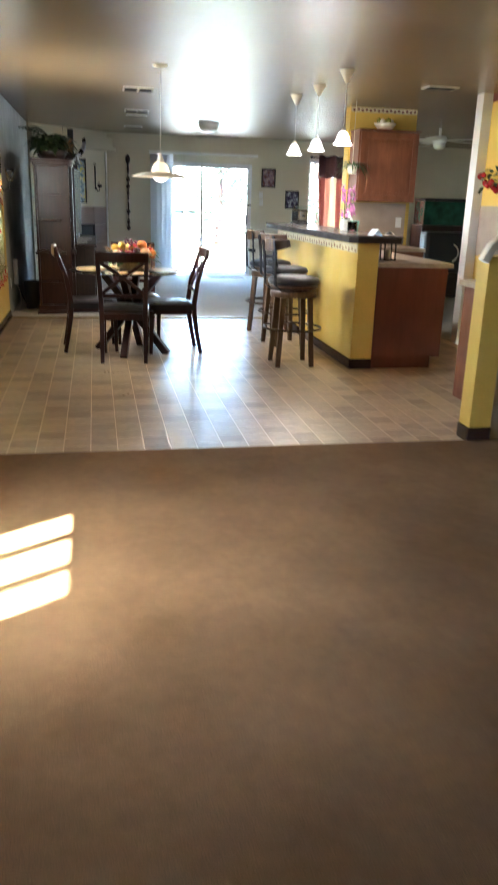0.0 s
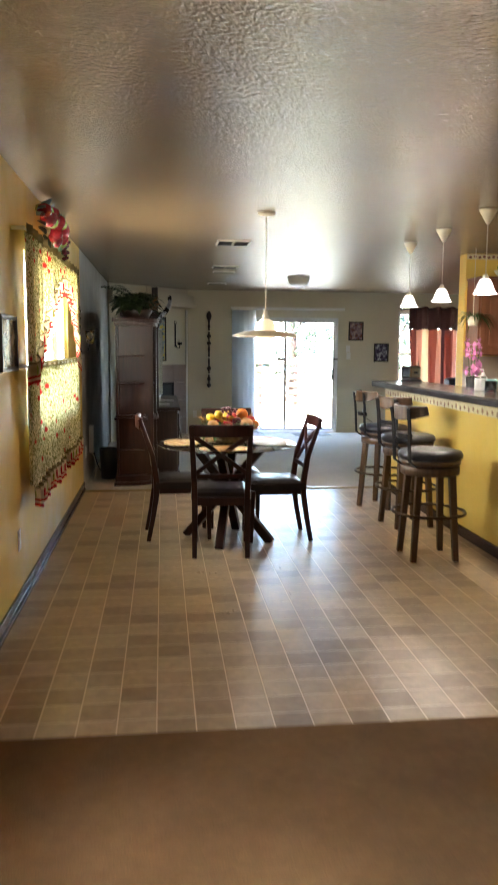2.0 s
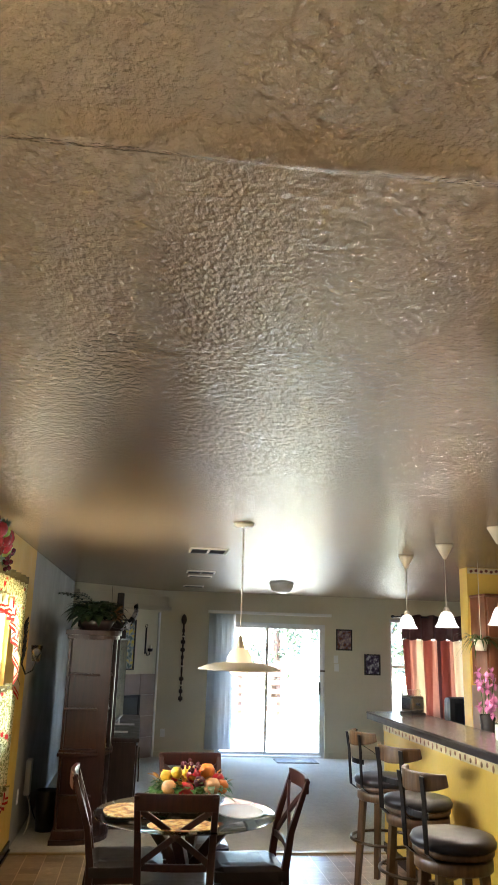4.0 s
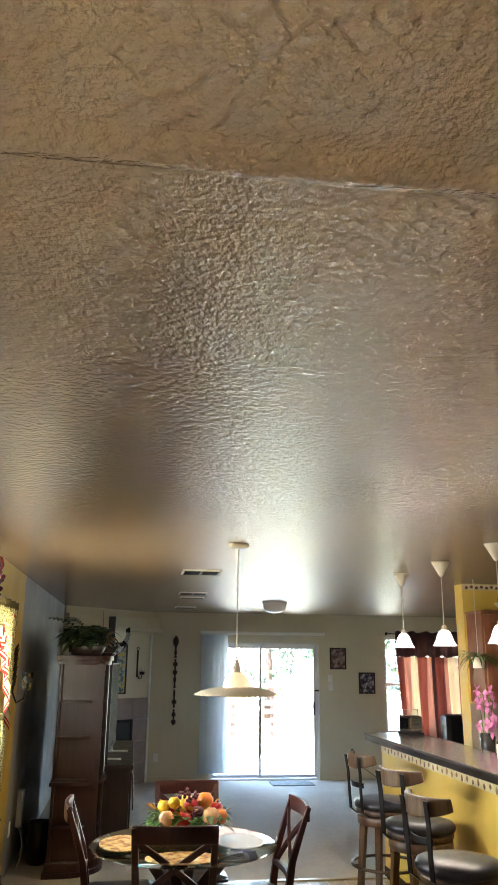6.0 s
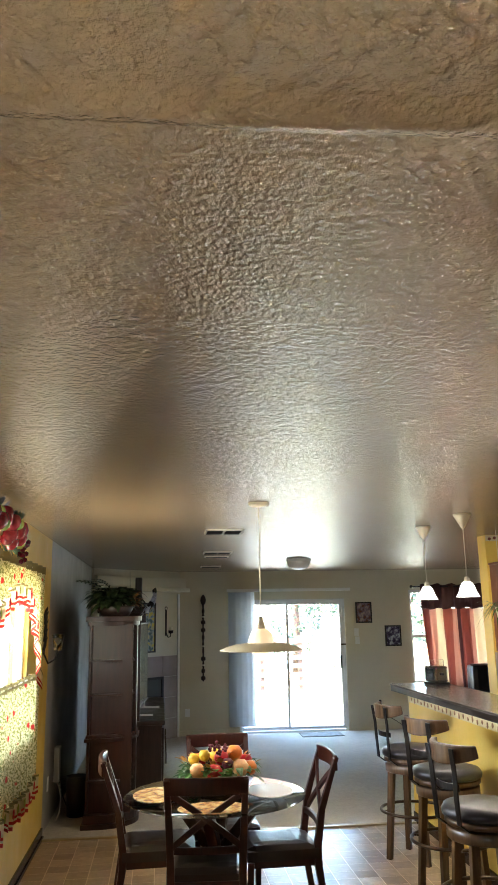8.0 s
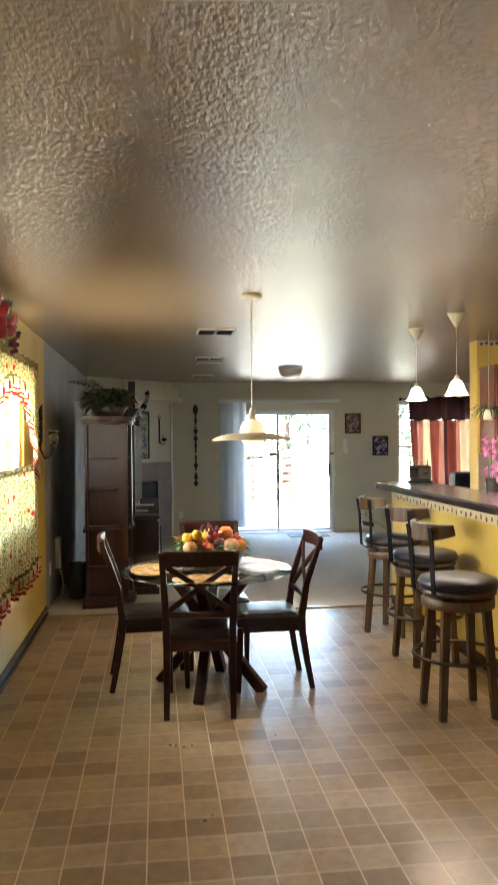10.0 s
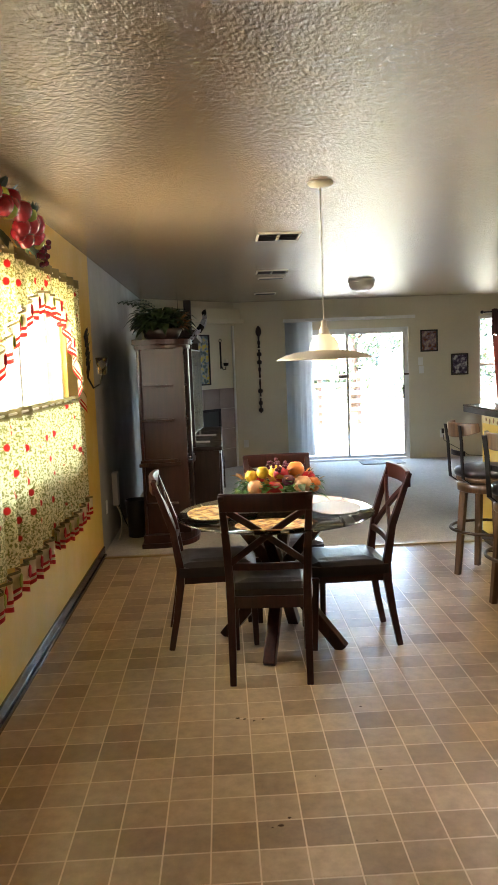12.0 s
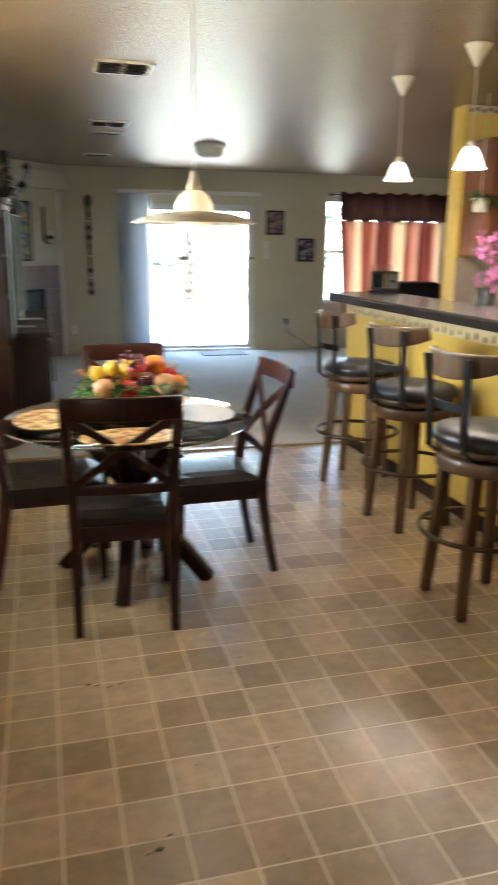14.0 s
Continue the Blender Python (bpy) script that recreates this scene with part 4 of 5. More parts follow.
picture(4.045, NY, 1.41, 0.262, 0.32, Matrix(), ((0.05, 0.04, 0.07), (0.45, 0.45, 0.48), (0.12, 0.1, 0.16)), "small dark framed print with pale shape")


def plate(name, label, m, w=0.072, h=0.115, kind2="outlet"):
    p = thing(name, label, kind2, m, group=kind2 + " plates")
    part("plate", boxes((-w / 2, -0.006, -h / 2, w / 2, 0, h / 2), bev=0.002), WHITE, p)
    for s in (-1, 1):
        part("socket" if kind2 == "outlet" else "toggle", boxes((-0.016, -0.009, s * 0.028 - 0.014, 0.016, -0.006, s * 0.028 + 0.014), bev=0.002), WHITE, p)


plate("light_switch", "ivory light switch plate on beige wall", pose(3.455, NY, 1.475), kind2="light switch")
plate("light_switch", "ivory light switch plate on beige wall", pose(3.465, NY, 1.35), kind2="light switch")
plate("wall_outlet", "ivory wall outlet with black plug", pose(3.77, NY, 0.37))
plate("wall_outlet", "ivory wall outlet above the baseboard", pose(0.79, NY, 0.34))
plate("wall_outlet", "ivory wall outlet on yellow wall", pose(WX, 5.80, 0.37, 0, 0, 90))
plate("wall_outlet", "ivory wall outlet on splashback", pose(4.02, 9.085, 1.18))
k = thing("power_cable", "black plug with cable lying down to the carpet", "cable")
part("plug", boxes((3.755, NY - 0.05, 0.375, 3.79, NY - 0.01, 0.45), bev=0.006), BLACK, k)
part("cord", tube([(3.77, NY - 0.045, 0.38), (3.78, NY - 0.05, 0.28), (3.86, NY - 0.05, 0.22), (4.0, NY - 0.06, 0.14), (4.15, NY - 0.07, 0.035), (4.4, NY - 0.08, 0.016)], 0.005, 6), BLACK, k)
m = thing("door_mat", "grey woven mat before the sliding door", "mat")
part("weave", boxes((2.46, NY - 0.52, 0.011, 3.08, NY - 0.12, 0.022), bev=0.004), mat("grey_mat_weave", (0.30, 0.29, 0.27), 0.95, var=0.4, scale=25, fine=120, bump=0.8, dist=0.004), m)

# carved staff
s = thing("carved_staff", "dark carved wooden staff with bead bands hung on wall", "wall decoration", pose(1.03, NY - 0.04, 0))
random.seed(9)
prof = [(0, 0.79), (0.014, 0.80)]
z = 0.80
while z < 1.86:
    r = random.choice((0.016, 0.022, 0.03, 0.036))
    prof += [(0.013, z + 0.008), (r, z + 0.022), (r, z + 0.06), (0.013, z + 0.075)]
    z += random.uniform(0.08, 0.12)
part("shaft", lathe(prof + [(0.016, 1.93), (0.02, 1.94), (0, 1.945)], 12), DARKWOOD, s)
part("carved_head", lathe([(0.015, 1.93), (0.035, 1.955), (0.045, 2.0), (0.036, 2.05), (0.012, 2.085), (0, 2.09)], 12), DARKWOOD, s)
for z in (1.02, 1.3, 1.55, 1.74):
    part("bead_band", lathe([(0.022, z), (0.027, z + 0.008), (0.022, z + 0.022)], 12), IVORY, s, "pale bead band")


# ---- fireplace corner ----
FM = pose(-0.537, 13.285, 0, 0, 0, 45)


def fireplace():
    f = thing("fireplace", "corner fireplace with taupe tile surround and black firebox", "fireplace", FM)
    part("breast", boxes((0, 0.02, 0, 1.745, 0.20, CZ - 0.001)), BEIGE, f, "beige painted breast")
    n = 5
    for i in range(n):
        for j in range(4):
            x0, z0 = 0.1 + i * 0.312, j * 0.298
            if 0.5 < x0 + 0.156 < 1.32 and z0 + 0.15 < 0.85:
                continue
            part("tile", boxes((x0 + 0.002, 0.0, z0 + 0.002, x0 + 0.310, 0.019, z0 + 0.296), bev=0.002), STONE, f)
    part("firebox", boxes((0.42, 0.004, 0.011, 1.345, 0.019, 0.89)), BLACK, f, "black firebox")
    part("firebox_frame", boxes((0.41, -0.01, 0.011, 0.45, 0.003, 0.90), (1.32, -0.01, 0.011, 1.36, 0.003, 0.90), (0.45, -0.01, 0.86, 1.32, 0.003, 0.90), bev=0.003), BLACKMETAL, f)
    part("corner_bead", boxes((1.665, -0.004, 0.0, 1.70, 0.019, 2.1)), WHITE, f)
    part("crown_shelf", boxes((0, -0.10, 2.13, 1.83, 0.019, 2.19), bev=0.006), BEIGE, f)
    part("crown_shelf", boxes((0, -0.06, 2.191, 1.79, 0.019, 2.34), bev=0.006), BEIGE, f)


fireplace()
picture(0.92, 0.02, 1.61, 0.55, 0.72, FM, ((0.10, 0.14, 0.13), (0.55, 0.42, 0.08), (0.30, 0.33, 0.33)), "dark framed painting with yellow and grey tones")


def sconce(m):
    s = thing("candle_sconce", "black iron wall sconce with a candle cup", "sconce", m, group="wall sconces")
    part("back_strip", boxes((-0.014, -0.012, -0.18, 0.014, -0.002, 0.2), bev=0.003), BLACKMETAL, s)
    part("loop", tube([(0.025 * math.cos(a), -0.008, 0.225 + 0.025 * math.sin(a)) for a in [k * 0.5236 for k in range(12)]], 0.005, 6, closed=True), BLACKMETAL, s)
    part("arm", tube([(0, -0.01, -0.12), (0, -0.05, -0.2), (0, -0.10, -0.19), (0, -0.11, -0.14)], 0.007, 6), BLACKMETAL, s)
    part("cup", lathe([(0, -0.145), (0.035, -0.14), (0.04, -0.10), (0.036, -0.098)], 14, at=(0, -0.11, 0)), BLACKMETAL, s)
    part("candle", lathe([(0, -0.14), (0.024, -0.14), (0.024, -0.05), (0, -0.05)], 12, at=(0, -0.11, 0)), IVORY, s)


sconce(FM @ pose(1.42, 0.02, 1.66))
sconce(FM @ pose(0.55, 0.02, 1.66))
sc = thing("scroll_sconce", "dark iron leaf sconce with glass votive on yellow wall", "sconce", pose(WX, 8.98, 1.6, 0, 0, 90))
part("stem", tube([(0, -0.01, 0.2), (0.02, -0.03, 0.05), (-0.01, -0.02, -0.12), (0.03, -0.05, -0.2), (0.06, -0.10, -0.17), (0.06, -0.12, -0.1)], 0.008, 6), BLACKMETAL, sc)
bm = bmesh.new()
for k in range(9):
    leaf(bm, (0, -0.015, -0.1 + k * 0.035), (0.35 if k % 2 else -0.35, -0.3, 1), 0.1, 0.03, 0.1)
part("iron_leaves", bm, BLACKMETAL, sc)
part("votive", lathe([(0, -0.10), (0.03, -0.098), (0.042, -0.02), (0.048, 0.03), (0.044, 0.03), (0.036, -0.02), (0.0, -0.09)], 16, at=(0.06, -0.12, 0)), GLASS, sc, "clear glass votive cup")


# ---- shelf tower and television ----
def tower():
    t = thing("shelf_tower", "brown wooden shelf tower with rounded open end shelves", "shelf", pose(-0.24, 9.50, 0))
    R = 0.30

    def outline(g):
        pts = [(-g, -g), (0.42 - R, -g)]
        for k in range(9):
            a = -math.pi / 2 + k * math.pi / 16
            pts.append((0.42 - R + (R + g) * math.cos(a), R + (R + g) * math.sin(a)))
        return pts + [(0.42 + g, 0.46), (-g, 0.46)]
    part("side_panel", boxes((0.0, 0.012, 0.12, 0.022, 0.44, 1.70), bev=0.002), TOWERWOOD, t)
    part("back_panel", boxes((0.022, 0.06, 0.12, 0.385, 0.078, 1.70), bev=0.002), TOWERWOOD, t)
    part("front_post", boxes((0.386, 0.20, 0.12, 0.418, 0.44, 1.70), bev=0.004), DARKWOOD, t)
    for z0, z1, g in ((0.0, 0.05, 0.03), (0.051, 0.119, 0.014), (0.37, 0.39, -0.004), (0.705, 0.735, 0.02), (0.736, 0.76, 0.008), (1.08, 1.10, -0.004), (1.37, 1.39, -0.004), (1.69, 1.725, 0.012), (1.726, 1.77, 0.03)):
        part("moulding" if g > 0 else "shelf", prism(outline(g), z0, z1, 0.005), TOWERWOOD, t)


tower()
t = thing("media_console", "dark wooden television console with moulded top", "cabinet", pose(0, 10.02, 0))
part("body", boxes((-0.22, 0.02, 0.08, 0.41, 2.2, 0.76), bev=0.004), DARKWOOD, t)
part("top", boxes((-0.24, 0.0, 0.761, 0.44, 2.24, 0.80), bev=0.008), DARKWOOD, t)
part("plinth", boxes((-0.23, 0.01, 0.0105, 0.43, 2.22, 0.079), bev=0.006), DARKWOOD, t)
for k in range(4):
    dr = part("door", boxes((0.411, 0.06 + k * 0.53, 0.12, 0.428, 0.55 + k * 0.53, 0.73), bev=0.004), DARKWOOD, t)
    part("handle", tube([(0.45, 0.12 + k * 0.53, 0.4), (0.45, 0.12 + k * 0.53, 0.5)], 0.007), BRONZE, dr)
part("bridge_post", boxes((-0.20, 0.0, 0.801, 0.20, 0.03, 1.80), bev=0.004), DARKWOOD, t)
part("bridge_shelf", boxes((-0.22, 0.0, 1.801, 0.24, 2.24, 1.86), bev=0.008), DARKWOOD, t)
# far post and back panel added to block door light from the west wall
part("bridge_post", boxes((-0.20, 2.2, 0.801, 0.20, 2.23, 1.80), bev=0.004), DARKWOOD, t)
part("bridge_back", boxes((-0.12, 0.03, 0.801, -0.10, 2.2, 1.80)), DARKWOOD, t)
tv = thing("television", "large flat television standing on the console", "television", pose(0.19, 10.78, 0.80, 0, 0, -5))
part("casing", boxes((-0.03, -0.55, 0.07, 0.005, 0.55, 0.90), bev=0.004), BLACK, tv)
part("screen", boxes((0.0055, -0.535, 0.085, 0.008, 0.535, 0.885)), mat("dark_glossy_screen", (0.02, 0.02, 0.022), 0.12, var=0.05, bump=0), tv)
for q in (-0.35, 0.33):
    part("foot", boxes((-0.08, q, 0.001, 0.16, q + 0.02, 0.016), (-0.02, q, 0.0155, 0.0, q + 0.02, 0.07)), ALU, tv)
sp = thing("speaker", "small tall black speaker on the bridge shelf", "speaker", pose(0.16, 10.5, 1.861))
part("case", boxes((-0.035, -0.05, 0, 0.035, 0.05, 0.30), bev=0.01), BLACK, sp)
an = thing("antenna", "thin black aerial on the bridge shelf", "antenna", pose(0.08, 10.4, 1.861))
part("base", lathe([(0, 0), (0.03, 0), (0.025, 0.02), (0, 0.022)], 14), BLACK, an)
part("rod", tube([(0, 0, 0.02), (-0.01, 0, 0.36)], 0.002, 6), BLACK, an)
sc = thing("striped_scarf", "black and silver striped scarf draped from the shelf", "scarf", pose(0.22, 10.02, 0))
SILVER, BLACKC = cloth("silver_cloth", (0.55, 0.55, 0.58), 0.1), cloth("black_cloth", (0.02, 0.02, 0.022), 0.05)
for k in range(9):
    z0 = 2.02 - k * 0.042
    part("band", sheet(lambda u, w: (0.0 + 0.11 * math.sin(1.2 + (k + w) * 0.36) + 0.02 * math.sin(u * 9 + k), -0.04 + 0.22 * u, z0 - 0.042 * w + 0.02 * math.sin(u * 7)), 14, 3, 0.006), SILVER if k % 3 else BLACKC, sc)

# fern on the tower
pl = thing("artificial_fern", "dark green artificial plant with autumn leaves on tower", "plant", Matrix.Translation((-0.03, 9.72, 1.771)) @ Matrix.Diagonal((1.15, 1.2, 1.35, 1)))
part("pot", lathe([(0, 0), (0.11, 0), (0.15, 0.06), (0.14, 0.07), (0, 0.07)], 20), DARKWOOD, pl)
random.seed(11)
bm = bmesh.new()
for k in range(210):
    a, e = random.random() * 6.28, random.uniform(0.1, 1.2)
    rr = random.uniform(0.02, 0.15)
    leaf(bm, (rr * math.cos(a), rr * math.sin(a), 0.07 + random.uniform(0, 0.10)), (math.cos(a), math.sin(a), e), random.uniform(0.11, 0.18), random.uniform(0.05, 0.085), 0.6)
for k in range(5):
    a = 2.2 + k * 0.5
    for q in range(9):
        for sgn in (-1, 1):
            leaf(bm, (0.035 * q * math.cos(a), 0.02 * q * math.sin(a), 0.12 + 0.028 * q - 0.0016 * q * q), (math.cos(a + sgn), math.sin(a + sgn), 0.2), 0.075, 0.025, 0.3)
part("foliage", bm, LEAF, pl)
bm = bmesh.new()
for k in range(26):
    a = random.uniform(-0.9, 0.9)
    leaf(bm, (0.12 + random.uniform(-0.03, 0.08), 0.12 * math.sin(a), 0.06 + random.uniform(0, 0.12)), (1, math.sin(a), random.uniform(-0.2, 0.9)), 0.08, 0.04, 0.3)
part("autumn_leaves", bm, mat("rust_leaf", (0.28, 0.12, 0.02), 0.5, var=0.5, scale=20), pl, "rust coloured leaves")

rt = thing("wall_router", "white router box on wall with trailing cables", "router", pose(WX, 10.05, 0.30))
part("case", boxes((0.001, -0.06, 0, 0.05, 0.06, 0.30), bev=0.008), WHITE, rt)
part("cord", tube([(0.03 + 0.05 * math.sin(q * 0.21), -0.02 - 0.014 * q + 0.03 * math.sin(q * 0.5), -0.14 - 0.14 * math.sin(q * 0.131) + 0.13 * math.cos(q * 0.131)) for q in range(24)], 0.005, 6), IVORY, rt)
part("cord", tube([(0.05 + 0.012 * q, 0.04 * math.sin(q * 0.4), -0.284 + 0.28 * math.exp(-q * 0.25)) for q in range(20)], 0.005, 6), BLACK, rt)
plate("wall_outlet", "ivory wall outlet with white cord", pose(WX, 9.62, 0.36, 0, 0, 90))
# bin shape stands in for unidentified dark clutter on the floor
wb = thing("waste_bin", "black bin shape standing in for dark clutter beside the shelf tower", "bin", pose(-0.36, 10.0, 0.0105))
part("shell", lathe([(0, 0), (0.085, 0), (0.105, 0.34), (0.10, 0.34), (0.08, 0.01), (0, 0.01)], 20), BLACK, wb)


# ---- table top things ----
b = thing("fruit_centrepiece", "basket heaped with artificial fruit, leaves and berries", "centrepiece", pose(TX + 0.02, TY + 0.05, 0.762))
WICKER = mat("wicker", (0.34, 0.24, 0.12), 0.7, var=0.4, scale=30, fine=120, bump=0.8, dist=0.004)
part("basket", lathe([(0, 0), (0.10, 0), (0.115, 0.04), (0.125, 0.10), (0.13, 0.105), (0.12, 0.10), (0.105, 0.02), (0, 0.015)], 28), WICKER, b)
for z in (0.02, 0.045, 0.07, 0.095):
    part("wicker_ring", tube([((0.104 + z * 0.24) * math.cos(k * 0.2618), (0.104 + z * 0.24) * math.sin(k * 0.2618), z + 0.004 * (k % 2)) for k in range(24)], 0.006, 6, closed=True), WICKER, b)
FR = {n: mat(n, c, 0.35, var=0.3, scale=14) for n, c in (("peach_skin", (0.80, 0.42, 0.18)), ("apple_skin", (0.50, 0.012, 0.02)), ("orange_skin", (0.80, 0.22, 0.02)), ("lemon_skin", (0.80, 0.50, 0.03)), ("plum_skin", (0.12, 0.02, 0.04)))}
random.seed(21)
for n, x, y, z, r in (("peach_skin", -0.125, -0.12, 0.14, 0.05), ("apple_skin", -0.03, -0.15, 0.13, 0.058), ("peach_skin", 0.12, -0.13, 0.15, 0.058), ("orange_skin", 0.18, -0.08, 0.14, 0.05), ("lemon_skin", -0.14, -0.05, 0.19, 0.04), ("lemon_skin", -0.08, -0.06, 0.21, 0.04), ("apple_skin", 0.02, -0.03, 0.19, 0.05), ("orange_skin", 0.10, 0.0, 0.21, 0.055), ("plum_skin", 0.05, -0.12, 0.17, 0.04), ("lemon_skin", 0.0, 0.08, 0.19, 0.05), ("apple_skin", -0.1, 0.09, 0.16, 0.05), ("orange_skin", 0.12, 0.1, 0.16, 0.055), ("apple_skin", 0.17, 0.03, 0.16, 0.045)):
    r *= 0.86
    part("fruit", lathe([(0, -r), (r * 0.6, -r * 0.8), (r * 0.97, -r * 0.2), (r * 0.95, r * 0.3), (r * 0.6, r * 0.8), (r * 0.12, r * 0.88), (0, r * 0.8)], 16, at=(x, y, z)), FR[n], b)
bm = bmesh.new()
for k in range(280):
    a = random.random() * 6.28
    rr = random.uniform(0.08, 0.22)
    leaf(bm, (rr * math.cos(a), rr * math.sin(a), random.uniform(0.08, 0.16)), (math.cos(a), math.sin(a), random.uniform(-0.3, 1.0)), random.uniform(0.045, 0.075), random.uniform(0.035, 0.05), 0.5)
part("leaves", bm, LEAFB, b)
bm = bmesh.new()
for k in range(70):
    a = random.random() * 6.28
    rr = random.uniform(0.05, 0.22)
    leaf(bm, (rr * math.cos(a), rr * math.sin(a), random.uniform(0.12, 0.2)), (math.cos(a), math.sin(a), random.uniform(0.2, 1.4)), 0.06, 0.03, 0.2)
part("autumn_leaves", bm, mat("golden_leaf", (0.55, 0.26, 0.03), 0.5, var=0.4, scale=20), b, "golden autumn leaves")
for k in range(24):
    a = random.random() * 6.28
    part("berry", blob((0.10 * math.cos(a) * random.random(), 0.1 * math.sin(a), 0.235 + random.uniform(-0.02, 0.03)), 0.011, sub=1), FR["plum_skin"], b)
MATC, nt, pb = nodes_of("printed_placemat")
leafy = ramp(nt, noise_tex(nt, coords(nt), 19, 5, 0.6), (0.09, 0.07, 0.03), (0.64, 0.54, 0.34), 0.38, 0.60)
leafy.color_ramp.elements.new(0.46).color = (0.42, 0.14, 0.05, 1)
leafy.color_ramp.elements.new(0.52).color = (0.60, 0.42, 0.12, 1)
nt.links.new(leafy.outputs[0], pb.inputs["Base Color"])
pb.inputs["Roughness"].default_value = 0.45
MATW = mat("white_placemat", (0.72, 0.70, 0.66), 0.45, var=0.06)
for (x, y, rz, mm, lab) in ((-0.33, 0.03, 90, MATC, "oval placemat with yellow and brown print"), (0.32, 0.02, 90, MATW, "plain white oval placemat"), (-0.03, -0.34, 0, MATC, "oval placemat with yellow and brown print"), (0.02, 0.36, 0, MATC, "oval placemat with yellow and brown print")):
    p = thing("placemat", lab, "placemat", pose(TX + x, TY + y, 0.762, 0, 0, rz), group="placemats on the table")
    part("mat", prism([(0.19 * math.cos(a), 0.135 * math.sin(a)) for a in [k * 2 * math.pi / 40 for k in range(40)]], 0, 0.004), mm, p)


# ---- things on the bar ----
CHROME = mat("brushed_chrome", (0.62, 0.61, 0.60), 0.22, metal=1.0, var=0.08)
BZ = 1.137
t = thing("toaster", "chrome and black toaster on the bar top", "toaster", pose(2.80, 9.12, BZ, 0, 0, 15) @ Matrix.Diagonal((0.85, 0.85, 0.85, 1)))
part("shell", boxes((-0.08, -0.10, 0.03, 0.08, 0.10, 0.19), bev=0.025), CHROME, t)
part("base", boxes((-0.085, -0.11, 0, 0.085, 0.11, 0.029), bev=0.006), BLACK, t)
part("lever", boxes((-0.012, -0.125, 0.10, 0.012, -0.1005, 0.12), bev=0.004), BLACK, t)
t = thing("photo_box", "small clear frame with a picture behind the toaster", "photo frame", pose(2.86, 9.32, BZ, 0, 0, 10))
part("frame", boxes((-0.09, -0.008, 0, 0.09, 0.008, 0.20), bev=0.003), TABLEGLASS, t)
v = thing("orchid_vase", "dark ribbed vase with pink orchids", "vase", Matrix.Translation((3.12, 8.30, 0.916)) @ Matrix.Diagonal((1.0, 1.0, 1.6, 1)))
part("vase", lathe([(0, 0), (0.045, 0), (0.052, 0.02), (0.055, 0.12), (0.062, 0.19), (0.057, 0.19), (0.045, 0.1), (0, 0.02)], 24), mat("dark_smoked_glass", (0.03, 0.025, 0.025), 0.15), v)
random.seed(5)
ORCHID = mat("pink_petal", (0.62, 0.20, 0.42), 0.5, var=0.35, scale=20)
for k in range(16):
    cx, cy, cz = random.uniform(-0.07, 0.07), random.uniform(-0.07, 0.07), random.uniform(0.20, 0.40)
    bm = bmesh.new()
    for q in range(5):
        a = q * 1.2566 + k
        leaf(bm, (cx, cy, cz), (math.cos(a), math.sin(a) * 0.6 - 0.3, math.sin(a)), 0.042, 0.034, 0.1)
    part("flower", bm, ORCHID, v, "pink orchid bloom")
for k in range(4):
    part("stem", tube([(0.01 * k - 0.02, 0, 0.03), (0.02 * k - 0.03, 0.01, 0.22), (0.04 * k - 0.06, -0.02, 0.36)], 0.003, 6), LEAFB, v)
j = thing("glass_jar", "glass jar with white filling and lid", "jar", pose(2.81, 7.40, BZ))
part("jar", lathe([(0, 0), (0.042, 0), (0.045, 0.01), (0.045, 0.09), (0.04, 0.1)], 20), mat("milky_jar", (0.62, 0.60, 0.56), 0.2), j)
part("lid", lathe([(0, 0.1), (0.044, 0.1), (0.044, 0.115), (0, 0.116)], 20), CHROME, j)
j = thing("candle_jar", "red candle in a clear glass jar", "candle", pose(2.83, 7.24, BZ))
part("wax", lathe([(0, 0.005), (0.04, 0.005), (0.04, 0.05), (0, 0.05)], 20), mat("red_wax", (0.45, 0.03, 0.04), 0.3), j)
part("jar", lathe([(0, 0), (0.044, 0), (0.046, 0.01), (0.046, 0.085), (0.043, 0.085), (0.042, 0.004), (0, 0.003)], 20), GLASS, j)
j = thing("teal_cup", "small teal plastic cup", "cup", pose(2.89, 7.35, BZ))
part("cup", lathe([(0, 0), (0.034, 0), (0.045, 0.09), (0.042, 0.09), (0.031, 0.006), (0, 0.006)], 20), mat("teal_plastic", (0.22, 0.52, 0.45), 0.35), j)
j = thing("soap_bottle", "white pump bottle behind the jars", "bottle", pose(2.90, 7.55, BZ))
part("bottle", lathe([(0, 0), (0.032, 0), (0.034, 0.01), (0.034, 0.1), (0.014, 0.12), (0.014, 0.14), (0, 0.14)], 18), WHITE, j)
part("pump", tube([(0, 0, 0.14), (0, 0, 0.165), (-0.03, 0, 0.165)], 0.006), WHITE, j)
j = thing("folded_card", "small blue and white folded card on the bar", "card", pose(2.72, 6.30, BZ, 0, 0, 20))
part("card", bar([(-0.05, 0, 0.001), (0, 0, 0.05), (0.05, 0, 0.001)], 0.08, 0.002, (0, 1, 0), 0), mat("blue_white_card", (0.45, 0.55, 0.70), 0.3, var=0.5, scale=25), j)
j = thing("wire_lantern", "dark metal lantern on the low worktop", "lantern", pose(2.97, 6.62, 0.916))
for x, y in ((-0.05, -0.05), (0.05, -0.05), (0.05, 0.05), (-0.05, 0.05)):
    part("post", boxes((x - 0.005, y - 0.005, 0.01, x + 0.005, y + 0.005, 0.2)), BLACKMETAL, j)
